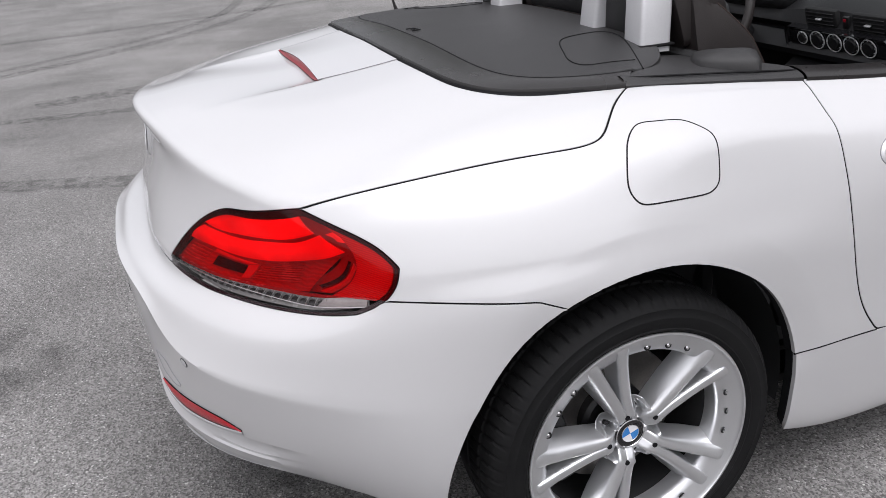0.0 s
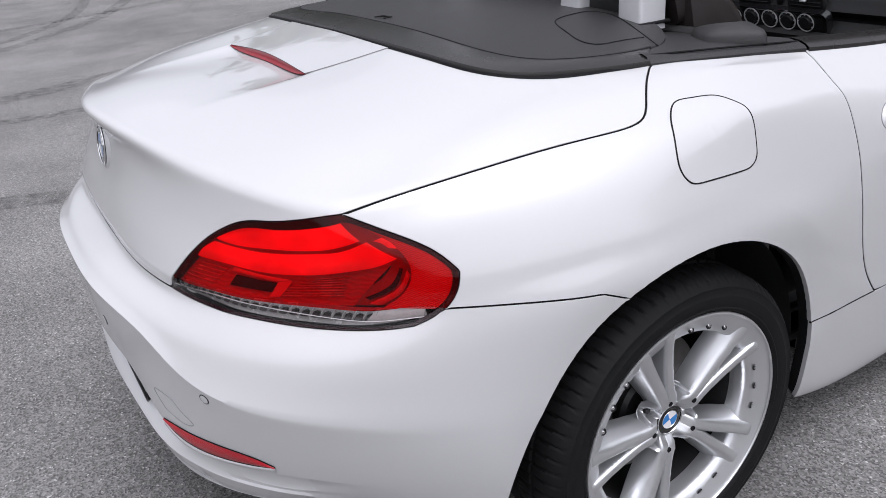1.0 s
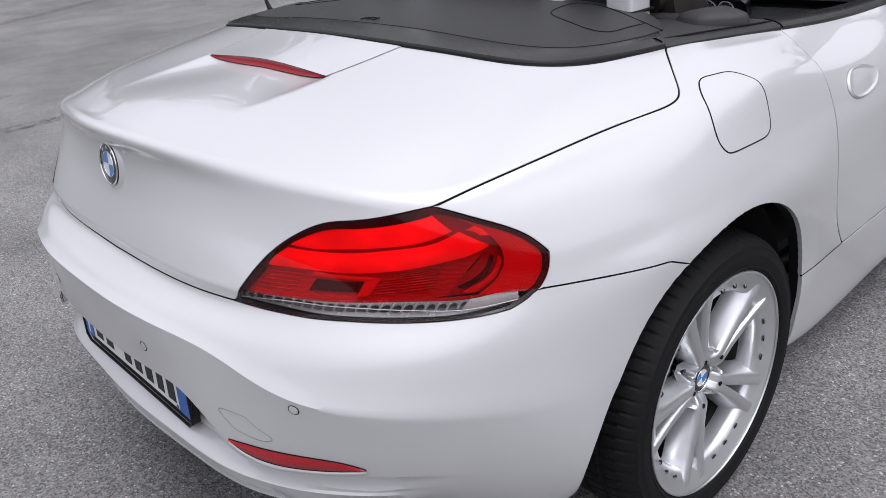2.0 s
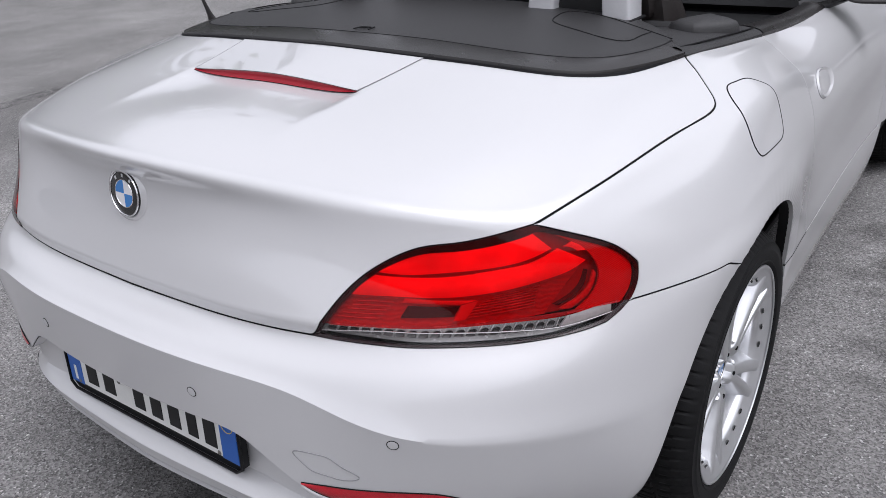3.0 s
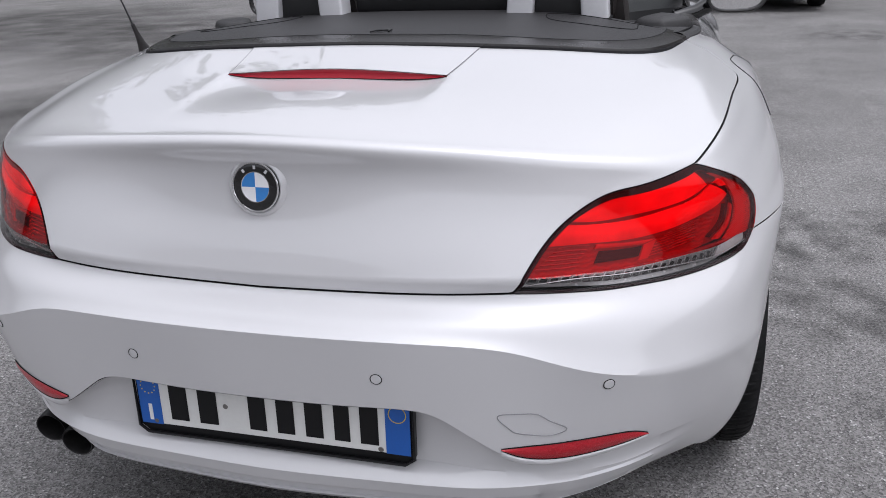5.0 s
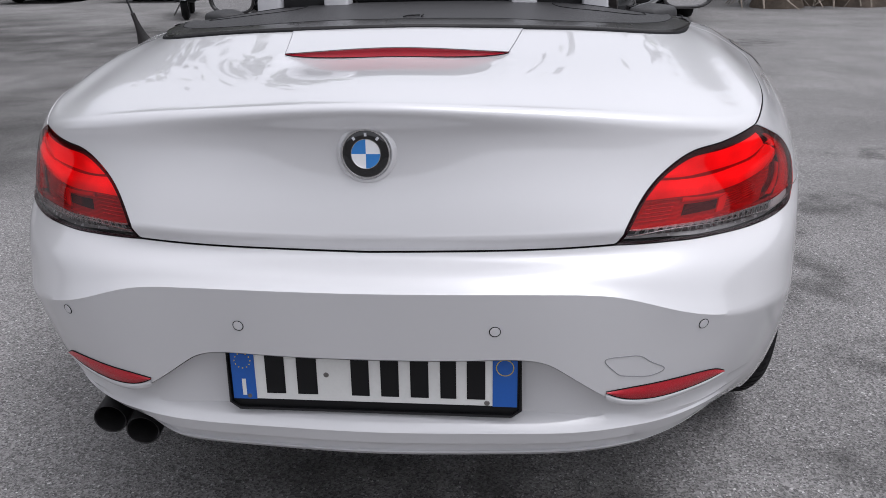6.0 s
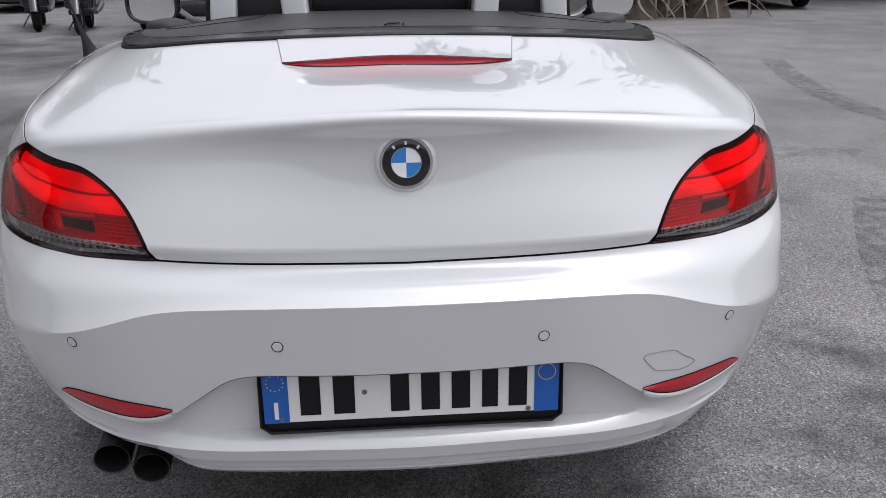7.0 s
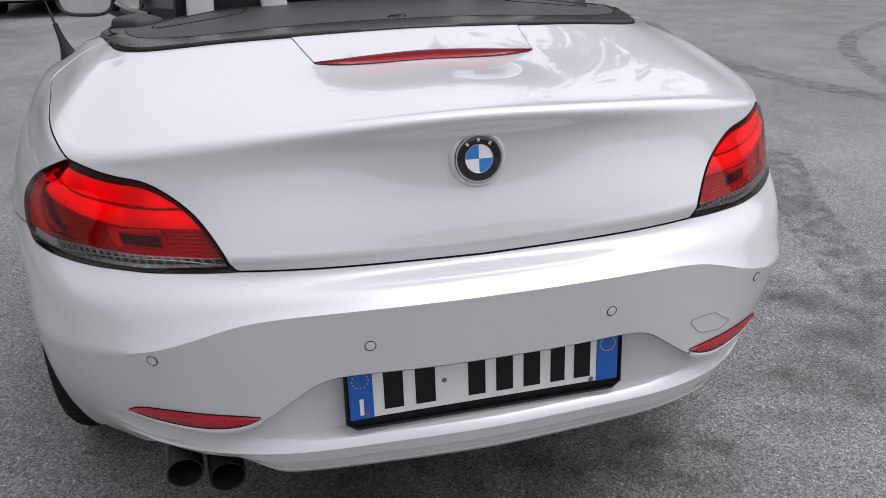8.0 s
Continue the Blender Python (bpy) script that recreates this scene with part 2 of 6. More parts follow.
def merge(*meshes):
    V, F, k = [], [], 0
    for v, f in meshes:
        V.append(np.asarray(v, float))
        F += [type(q)(i + k for i in q) for q in f]
        k += len(v)
    return np.concatenate(V), F


def moved(mesh, m):
    v, f = mesh
    return np.array([m @ Vector(p) for p in v]), f


def mirrored(mesh):
    v, f = mesh
    return np.asarray(v) * (-1, 1, 1), [type(q)(reversed(q)) for q in f]


def block(sx, sy, sz, bevel=0.01, seg=2, centre=(0, 0, 0)):
    bm = bmesh.new()
    bmesh.ops.create_cube(bm, size=1)
    bmesh.ops.scale(bm, vec=(sx, sy, sz), verts=bm.verts)
    if bevel:
        bmesh.ops.bevel(bm, geom=bm.edges[:], offset=bevel, segments=seg, affect="EDGES", profile=0.5)
    bm.verts.ensure_lookup_table()
    v = np.array([v.co for v in bm.verts]) + centre
    f = [tuple(x.index for x in q.verts) for q in bm.faces]
    bm.free()
    return v, f


def prism(outline, depth, axis=1):
    """A plate: a closed outline of 3D points, given depth along an axis."""
    o = np.asarray(outline, float)
    n = len(o)
    s = np.zeros(3)
    s[axis] = depth
    v = np.concatenate([o, o + s])
    return v, [tuple(range(n)), tuple(reversed(range(n, 2 * n)))] + [(i, (i + 1) % n, n + (i + 1) % n, n + i) for i in range(n)]


# ---- the skin of the car: cross lines from the tail round to the nose, each from the sill up to the rim of the cockpit ----
# x is to the car's right, y towards its nose, z up; metres
LINES = []


def line(*p):
    LINES.append(np.array(p, float))


line((0, .215, .265), (0, .168, .300), (0, .150, .352), (0, .140, .440), (0, .124, .618), (0, .131, .640), (0, .163, .664), (0, .206, .682), (0, .203, .706), (0, .215, .745), (0, .232, .795), (0, .242, .845), (0, .236, .890), (0, .219, .917), (0, .229, .930), (0, .340, .946), (0, .560, .967), (0, .773, .993))
line((.22, .225, .265), (.22, .180, .300), (.22, .160, .352), (.22, .150, .440), (.22, .133, .616), (.22, .141, .638), (.22, .172, .663), (.222, .209, .684), (.222, .206, .708), (.222, .219, .746), (.222, .239, .795), (.223, .254, .840), (.224, .257, .880), (.225, .250, .904), (.225, .261, .917), (.225, .358, .9345), (.224, .570, .958), (.222, .774, .989))
line((.41, .262, .260), (.425, .215, .298), (.43, .192, .350), (.43, .182, .440), (.427, .175, .590), (.43, .184, .612), (.43, .208, .656), (.43, .240, .688), (.43, .238, .711), (.43, .255, .747), (.43, .276, .792), (.429, .291, .835), (.428, .297, .868), (.428, .301, .887), (.426, .314, .898), (.42, .398, .919), (.41, .590, .952), (.41, .786, .982))
line((.52, .345, .250), (.55, .300, .290), (.570, .276, .345), (.580, .250, .440), (.582, .226, .552), (.585, .234, .580), (.581, .268, .644), (.580, .304, .685), (.579, .314, .708), (.576, .328, .740), (.570, .342, .785), (.567, .352, .826), (.567, .359, .852), (.569, .365, .866), (.566, .377, .877), (.560, .455, .904), (.545, .620, .940), (.530, .812, .972))
line((.62, .460, .225), (.655, .430, .270), (.688, .402, .335), (.712, .375, .440), (.724, .354, .540), (.727, .359, .568), (.720, .388, .635), (.709, .422, .682), (.708, .430, .708), (.706, .437, .738), (.702, .443, .780), (.695, .448, .815), (.687, .453, .840), (.680, .459, .855), (.672, .472, .866), (.652, .545, .893), (.630, .690, .931), (.610, .890, .963))
line((.72, .605, .190), (.765, .590, .225), (.800, .574, .310), (.820, .556, .440), (.825, .546, .545), (.826, .546, .572), (.814, .555, .645), (.803, .565, .700), (.800, .571, .722), (.796, .577, .747), (.783, .584, .790), (.765, .589, .830), (.747, .594, .858), (.735, .599, .874), (.720, .612, .886), (.700, .665, .908), (.672, .790, .938), (.645, .985, .962))
line((0.78, 0.715, 0.240), (0.812, 0.702, 0.280), (0.835, 0.705, 0.335), (0.853, 0.74, 0.440), (0.873, 0.778, 0.545), (0.879, 0.79, 0.600), (0.881, 0.796, 0.650), (0.876, 0.8, 0.705), (0.864, 0.8005, 0.730), (0.858, 0.801, 0.755), (0.839, 0.805, 0.805), (0.815, 0.809, 0.846), (0.791, 0.812, 0.872), (0.776, 0.814, 0.886), (0.758, 0.819, 0.899), (0.732, 0.845, 0.918), (0.7, 0.91, 0.941), (0.662, 1.06, 0.962))
line((0.8, 1, 0.240), (0.835, 1, 0.280), (0.855, 1, 0.335), (0.876, 1, 0.440), (0.894, 1, 0.545), (0.897, 1, 0.600), (0.897, 1, 0.655), (0.892, 1.006, 0.715), (0.881, 1.008, 0.743), (0.875, 1.01, 0.770), (0.855, 1.015, 0.820), (0.837, 1.022, 0.862), (0.815, 1.028, 0.893), (0.793, 1.032, 0.907), (0.772, 1.037, 0.919), (0.742, 1.048, 0.936), (0.71, 1.072, 0.952), (0.676, 1.115, 0.962))
line((0.8, 1.22, 0.220), (0.835, 1.22, 0.260), (0.852, 1.22, 0.325), (0.867, 1.22, 0.440), (0.881, 1.22, 0.545), (0.885, 1.22, 0.600), (0.886, 1.22, 0.655), (0.881, 1.22, 0.715), (0.871, 1.22, 0.743), (0.866, 1.22, 0.770), (0.85, 1.22, 0.822), (0.835, 1.22, 0.866), (0.817, 1.22, 0.896), (0.796, 1.22, 0.910), (0.777, 1.22, 0.9220), (0.752, 1.22, 0.939), (0.728, 1.22, 0.949), (0.702, 1.22, 0.956))
line((0.77, 1.44, 0.170), (0.815, 1.44, 0.185), (0.838, 1.44, 0.290), (0.853, 1.44, 0.420), (0.859, 1.44, 0.520), (0.862, 1.44, 0.580), (0.863, 1.44, 0.640), (0.860, 1.44, 0.700), (0.857, 1.44, 0.728), (0.853, 1.44, 0.755), (0.839, 1.44, 0.803), (0.822, 1.44, 0.842), (0.802, 1.44, 0.869), (0.783, 1.44, 0.884), (0.767, 1.44, 0.897), (0.745, 1.44, 0.915), (0.727, 1.44, 0.928), (0.712, 1.44, 0.938))
line((0.76, 1.98, 0.165), (0.805, 1.98, 0.180), (0.828, 1.98, 0.280), (0.838, 1.98, 0.410), (0.837, 1.98, 0.510), (0.838, 1.98, 0.570), (0.841, 1.98, 0.630), (0.843, 1.98, 0.690), (0.842, 1.98, 0.715), (0.840, 1.98, 0.740), (0.828, 1.98, 0.785), (0.811, 1.98, 0.820), (0.793, 1.98, 0.846), (0.78, 1.98, 0.860), (0.768, 1.98, 0.872), (0.751, 1.98, 0.886), (0.736, 1.98, 0.896), (0.722, 1.98, 0.903))
line((0.76, 2.55, 0.165), (0.805, 2.55, 0.180), (0.83, 2.55, 0.280), (0.838, 2.55, 0.410), (0.836, 2.55, 0.510), (0.838, 2.55, 0.570), (0.843, 2.55, 0.630), (0.847, 2.55, 0.690), (0.845, 2.55, 0.713), (0.843, 2.55, 0.735), (0.829, 2.55, 0.775), (0.809, 2.55, 0.808), (0.788, 2.55, 0.834), (0.773, 2.55, 0.849), (0.758, 2.55, 0.862), (0.736, 2.55, 0.878), (0.714, 2.55, 0.890), (0.692, 2.55, 0.898))
line((0.76, 3.05, 0.180), (0.81, 3.05, 0.210), (0.84, 3.05, 0.300), (0.862, 3.05, 0.410), (0.872, 3.05, 0.510), (0.876, 3.05, 0.570), (0.878, 3.05, 0.630), (0.873, 3.05, 0.690), (0.8665, 3.05, 0.713), (0.86, 3.05, 0.735), (0.838, 3.05, 0.772), (0.81, 3.05, 0.800), (0.785, 3.05, 0.818), (0.768, 3.05, 0.829), (0.75, 3.05, 0.838), (0.715, 3.05, 0.850), (0.675, 3.05, 0.858), (0.63, 3.05, 0.863))
line((0.76, 3.51, 0.200), (0.815, 3.51, 0.240), (0.85, 3.51, 0.320), (0.872, 3.51, 0.420), (0.884, 3.51, 0.520), (0.886, 3.51, 0.580), (0.884, 3.51, 0.640), (0.874, 3.51, 0.695), (0.8645, 3.51, 0.715), (0.855, 3.51, 0.735), (0.83, 3.51, 0.766), (0.8, 3.51, 0.790), (0.772, 3.51, 0.804), (0.754, 3.51, 0.812), (0.735, 3.51, 0.818), (0.695, 3.51, 0.826), (0.65, 3.51, 0.830), (0.6, 3.51, 0.832))
line((0.7, 3.88, 0.190), (0.765, 3.91, 0.230), (0.8, 3.92, 0.310), (0.815, 3.91, 0.410), (0.815, 3.9, 0.500), (0.812, 3.89, 0.550), (0.805, 3.88, 0.595), (0.792, 3.87, 0.635), (0.782, 3.86, 0.651), (0.772, 3.85, 0.668), (0.745, 3.83, 0.694), (0.715, 3.81, 0.714), (0.688, 3.8, 0.727), (0.67, 3.79, 0.734), (0.65, 3.78, 0.740), (0.61, 3.77, 0.749), (0.57, 3.76, 0.755), (0.53, 3.75, 0.760))
line((0.48, 4.15, 0.180), (0.53, 4.21, 0.220), (0.56, 4.23, 0.300), (0.565, 4.23, 0.390), (0.56, 4.21, 0.470), (0.555, 4.2, 0.515), (0.548, 4.18, 0.550), (0.538, 4.15, 0.580), (0.5315, 4.135, 0.592), (0.525, 4.12, 0.604), (0.51, 4.09, 0.624), (0.495, 4.06, 0.640), (0.482, 4.03, 0.652), (0.472, 4.01, 0.660), (0.46, 3.99, 0.666), (0.435, 3.96, 0.676), (0.405, 3.93, 0.684), (0.37, 3.9, 0.690))
line((0, 4.26, 0.180), (0, 4.33, 0.220), (0, 4.35, 0.300), (0, 4.35, 0.390), (0, 4.34, 0.470), (0, 4.33, 0.515), (0, 4.31, 0.550), (0, 4.28, 0.580), (0, 4.265, 0.592), (0, 4.25, 0.604), (0, 4.22, 0.624), (0, 4.18, 0.640), (0, 4.15, 0.652), (0, 4.13, 0.660), (0, 4.1, 0.666), (0, 4.06, 0.676), (0, 4.02, 0.684), (0, 3.98, 0.690))

# two lines more round the corner of the tail
net = np.array(LINES)
ext = np.concatenate([net[2:0:-1] * (-1, 1, 1), net])
ku = np.concatenate([[0], np.cumsum(np.linalg.norm(np.diff(ext, axis=0), axis=2).mean(1))])
more = spline(ku, ext, [(ku[3] + ku[4]) / 2, (ku[4] + ku[5]) / 2])
LINES[3:3] = [more[1]]
LINES[2:2] = [more[0]]

# each line in three pieces: up to the bumper's crease, on to the fold at the foot of the lid, and over the lid
PIECES = [[], [], []]
CREASE = (.641, .640, .634, .619, .593, .569, .537, .503, .50)
for k, p in enumerate(LINES):
    crease = (p[4] + p[5]) / 2
    if k < len(CREASE):
        crease = np.array([np.interp(CREASE[k], p[3:7, 2], p[3:7, i]) for i in range(3)])
    if k < 6:
        crease[1] = p[4][1]
    PIECES[0].append(np.concatenate([p[:4], [crease + (p[3] - crease) * .30], [crease]]))
    PIECES[1].append(np.concatenate([[crease], [crease + (p[6] - crease) * .35], p[6:9]]))
    PIECES[2].append(np.concatenate([p[8:15], [p[14] + (p[15] - p[14]) * .10], [p[14] + (p[15] - p[14]) * .35], p[15:]]))
NET = np.array([np.concatenate([x[:-1], y[:-1], z]) for x, y, z in zip(*PIECES)])


def extended(piece):
    piece = np.array(piece)
    return np.concatenate([piece[2:0:-1] * (-1, 1, 1), piece, piece[-2:-3:-1] * (-1, 1, 1)])


EXT = extended(NET)
KU = np.concatenate([[0], np.cumsum(np.linalg.norm(np.diff(EXT, axis=0), axis=2).mean(1))])
U0, U1 = KU[2], KU[-2]
DU = 520
UQ = np.linspace(U0, U1, DU)
STRIPS = []
for piece, rows in zip(PIECES, (70, 26, 106)):
    piece = np.array(piece)
    kv = np.concatenate([[0], np.cumsum(np.linalg.norm(np.diff(piece, axis=1), axis=2)[:10].mean(0))])
    STRIPS.append(spline(kv, np.swapaxes(spline(KU, extended(piece), UQ), 0, 1), np.linspace(0, kv[-1], rows)).swapaxes(0, 1))
DENSE = np.concatenate([STRIPS[0][:, :-1], STRIPS[1][:, :-1], STRIPS[2]], axis=1)
DV = DENSE.shape[1]
# the creases are sharp across the tail and soften round the corner
soften = np.clip((np.arange(DU) - np.argmin(np.abs(DENSE[:260, 69, 0] - .62))) / 90, 0, 1)[:, None, None]
for _ in range(16):
    DENSE[:, 40:104] += soften * 0.25 * (DENSE[:, 39:103] - 2 * DENSE[:, 40:104] + DENSE[:, 41:105])
for _ in range(3):  # fair the surface a little
    DENSE[1:-1] += 0.25 * (DENSE[:-2] - 2 * DENSE[1:-1] + DENSE[2:])

# the lid dips a little before the tail edge
away = np.linalg.norm(DENSE[:, 96:] - DENSE[:, [int(DENSE[0, 96:, 2].searchsorted(.929)) + 96]], axis=2)
behind = (np.arange(96, DV) >= int(DENSE[0, 96:, 2].searchsorted(.929)) + 96) * np.clip(1 - (DENSE[:, 96:, 0] / .56) ** 4, 0, 1)
DENSE[:, 96:, 2] -= .0026 * behind * away / .06 * np.exp(1 - away / .06)

side_zone = np.clip((DENSE[..., 1] - 1.12) / .1, 0, 1) * np.clip((2.4 - DENSE[..., 1]) / .2, 0, 1)
for _ in range(80):
    DENSE[1:-1] += side_zone[1:-1, :, None] * 0.25 * (DENSE[:-2] - 2 * DENSE[1:-1] + DENSE[2:])


def light_line(x):
    """Plan line of the third brake light across the boot lid."""
    return 0.608 - 0.005 * (np.asarray(x) / 0.227) ** 2


def scoop(x, y):
    """Depth of the hollow in the boot lid behind the third brake light."""
    half = 0.233 - 0.02 * np.clip(0.60 - y, 0, 0.3)
    w = np.clip(1 - (np.abs(x) / half) ** 3.2, 0, 1) ** 0.8
    rise = np.clip((y - 0.31) / 0.30, 0, 1)
    rise = rise * rise * (3 - 2 * rise)
    fall = np.clip((light_line(x) + 0.012 - y) / 0.012, 0, 1)
    return 0.018 * w * rise * fall


def skin(u, v):
    """Points of the skin at grid places u, v, cubic between the dense points."""
    u, v = np.asarray(u, float), np.asarray(v, float)
    iu, iv = np.clip(u.astype(int), 1, DU - 3), np.clip(v.astype(int), 1, DV - 3)
    a, b = u - iu, v - iv

    def w(t):
        return [(-t + 2 * t ** 2 - t ** 3) / 2, (2 - 5 * t ** 2 + 3 * t ** 3) / 2, (t + 4 * t ** 2 - 3 * t ** 3) / 2, (t ** 3 - t ** 2) / 2]

    wa, wb = w(a), w(b)
    out = 0
    for i in range(4):
        for j in range(4):
            out = out + (wa[i] * wb[j])[..., None] * DENSE[iu + i - 1, iv + j - 1]
    return out


def skin_normal(u, v):
    e = 0.5
    uc, vc = np.clip(u, 0.6, DU - 1.6), np.clip(v, 0.6, DV - 1.6)
    n = np.cross(skin(uc + e, vc) - skin(uc - e, vc), skin(uc, vc + e) - skin(uc, vc - e))
    return n / (np.linalg.norm(n, axis=-1)[..., None] + 1e-12)


def on_skin(P):
    """The places (u, v) of the skin nearest to the points P."""
    P = np.asarray(P, float)
    coarse = DENSE[::3, ::3]
    flat, wide = coarse.reshape(-1, 3), coarse.shape[1]
    k = np.array([((flat - p) ** 2).sum(1).argmin() for p in P])
    q = np.stack([k // wide * 3, k % wide * 3], 1).astype(float)
    for _ in range(7):
        u, v = q[:, 0], q[:, 1]
        e = P - skin(u, v)
        du, dv = skin(u + 0.5, v) - skin(u - 0.5, v), skin(u, v + 0.5) - skin(u, v - 0.5)
        a, b, c = (du * du).sum(1) + 1e-12, (du * dv).sum(1), (dv * dv).sum(1) + 1e-12
        x, y = (du * e).sum(1), (dv * e).sum(1)
        det = a * c - b * b
        step = np.stack([(c * x - b * y) / det, (a * y - b * x) / det], 1)
        q = np.clip(q + np.clip(step, -2, 2), 0, (DU - 1, DV - 1))
    return q


def coons(bottom, top, left, right, n, m, power=1):
    """Places inside four border curves of places; bottom and top run left to right, left and right run upwards."""
    B, T, L, R = even3(bottom, m), even3(top, m), even3(left, n), even3(right, n)
    s, t = np.linspace(0, 1, m)[None, :, None], np.linspace(0, 1, n)[:, None, None]
    ruled = (1 - t) * B[None] + t * T[None]
    return ruled + (1 - s) ** power * (L[:, None] - ruled[:, :1]) + s ** power * (R[:, None] - ruled[:, -1:])


def even3(q, n):
    """Places along a curve, evenly spaced in metres."""
    q = np.asarray(q, float)
    if len(q) == n:
        return q
    s = np.concatenate([[0], np.cumsum(np.linalg.norm(np.diff(skin(q[:, 0], q[:, 1]), axis=0), axis=1))])
    k = np.linspace(0, s[-1], n)
    return np.stack([np.interp(k, s, q[:, 0]), np.interp(k, s, q[:, 1])], 1)


def relaxed(q, steps=400):
    """Spreads the inner places of a grid so that no two cells overlap (Winslow smoothing)."""
    q = q.copy()
    for _ in range(steps):
        a, b = (q[1:-1, 2:] - q[1:-1, :-2]) / 2, (q[2:, 1:-1] - q[:-2, 1:-1]) / 2
        aa, bb, ab = (b * b).sum(-1)[..., None], (a * a).sum(-1)[..., None], (a * b).sum(-1)[..., None]
        cross = (q[2:, 2:] - q[2:, :-2] - q[:-2, 2:] + q[:-2, :-2]) / 4
        q[1:-1, 1:-1] += .8 * ((aa * (q[1:-1, 2:] + q[1:-1, :-2]) + bb * (q[2:, 1:-1] + q[:-2, 1:-1]) - 2 * ab * cross) / (2 * (aa + bb) + 1e-9) - q[1:-1, 1:-1])
    return q


def panel(borders, n, m, lift=0.0, inset=0.0022, depth=0.014, deep=(0.014,) * 4, open_left=False, shape=None, power=1, relax=0, snap=None):
    """A body panel between four borders on the skin: its face, a rounded rim and a flange that turns inwards."""
    q = coons(*borders, n, m, power)
    if relax:
        q = relaxed(q, relax)
    if snap:
        # one row of the grid runs along the crease
        level, row = snap
        for j in range(m):
            c = q[:, j].copy()
            over = np.nonzero(c[:, 1] >= level)[0]
            if len(over) and 0 < over[0]:
                k = over[0]
                mid = k - 1 + (level - c[k - 1, 1]) / (c[k, 1] - c[k - 1, 1])
                at_ = np.concatenate([np.linspace(0, mid, row + 1), np.linspace(mid, n - 1, n - row)[1:]])
                q[:, j] = np.stack([np.interp(at_, np.arange(n), c[:, i]) for i in (0, 1)], 1)
    P, N = skin(q[..., 0], q[..., 1]), skin_normal(q[..., 0], q[..., 1])
    if shape is not None:
        P = shape(P)
    P = P + lift * N
    F = P.copy()
    if open_left:
        F[:, 0, 0] = 0

    edges = (((0, slice(None)), (1, slice(None))), ((-1, slice(None)), (-2, slice(None))), ((slice(None), 0), (slice(None), 1)), ((slice(None), -1), (slice(None), -2)))
    ways = []
    for k, (edge, inside) in enumerate(edges):
        run = np.gradient(P[edge], axis=0)
        w = np.cross(N[edge], run)
        w /= np.linalg.norm(w, axis=-1)[..., None] + 1e-9
        w *= np.sign(((P[inside] - P[edge]) * w).sum() + 1e-12)
        ways.append(w)
        if not (k == 2 and open_left):
            F[edge] = F[edge] + w * inset
    verts, faces = [F.reshape(-1, 3)], grid_faces(n, m)
    count = n * m
    for k, edge in enumerate(((0, slice(None)), (-1, slice(None)), (slice(None), 0), (slice(None), -1))):
        if k == 2 and open_left:
            continue
        ids = np.arange(n * m).reshape(n, m)[edge]
        lip = 0.009 if deep[k] >= 0.03 else 0.0012
        r1, r2 = F[edge] - lip * N[edge], F[edge] - deep[k] * N[edge]
        inward = ways[k]
        e = len(ids)
        verts += [r1 - 0.0006 * inward, r2 - 0.0003 * inward]
        for i in range(e - 1):
            a, b = int(ids[i]), int(ids[i + 1])
            c, d = count + i, count + i + 1
            faces += [(a, b, d, c), Dark((c, d, d + e, c + e))]
        count += 2 * e
    return np.concatenate(verts), faces


def both(mesh):
    return merge(mesh, mirrored(mesh))

# ---- ground ----
bm_n = 40
gx = np.sign(np.linspace(-1, 1, bm_n)) * np.abs(np.linspace(-1, 1, bm_n)) ** 3 * 400
ground = part("ground", [(x, y + 2, 0.0) for y in gx for x in gx], grid_faces(bm_n, bm_n), ASPHALT)
tagged(ground, "worn grey asphalt of a large car park with stains", "ground", kind="structure")

# ---- the car: joints between its panels ----
C_GAP = curve([(0, .204, .683), (.16, .203, .686), (.307, .215, .688), (.420, .236, .690)])
C_LAMPA = curve([(.420, .236, .690), (.459, .277, .756), (.499, .316, .796), (.555, .341, .825), (.600, .362, .832), (.640, .400, .838), (.686, .450, .849)])
C_LAMPB = curve([(.686, .450, .849), (.735, .502, .822), (.775, .556, .788), (.795, .582, .757)], 40)
C_LAMPF = curve([(.795, .582, .757), (.799, .574, .730), (.796, .553, .704), (.789, .531, .692), (.779, .508, .683)], 30)
C_LAMPC = curve([(.779, .508, .683), (.763, .482, .680), (.730, .440, .677), (.694, .400, .677), (.651, .359, .679), (.600, .317, .683), (.560, .290, .685), (.519, .270, .687), (.475, .254, .688), (.420, .236, .690)])
C_SIDE = curve([(.686, .450, .849), (.732, .600, .879), (.755, .760, .893), (.771, .870, .899), (.779, .930, .903), (.775, .962, .909), (.760, .984, .921), (.718, 1.024, .945), (.671, 1.078, .962)], 100)
C_COVER = curve([(0, .773, .993), (.23, .775, .989), (.40, .787, .982), (.50, .803, .975), (.575, .845, .967), (.625, .930, .963), (.655, 1.012, .962), (.671, 1.078, .962)])
C_BELT = curve([(.671, 1.078, .962), (.700, 1.22, .956), (.717, 1.448, .938)], 40)
C_DOORGAP = curve([(.717, 1.448, .938), (.767, 1.450, .886), (.830, 1.453, .787), (.852, 1.490, .619), (.846, 1.545, .480), (.843, 1.60, .410)])
HUB_Y, HUB_Z, HUB_X, WHEELBASE = 1.014, 0.314, 0.822, 2.496


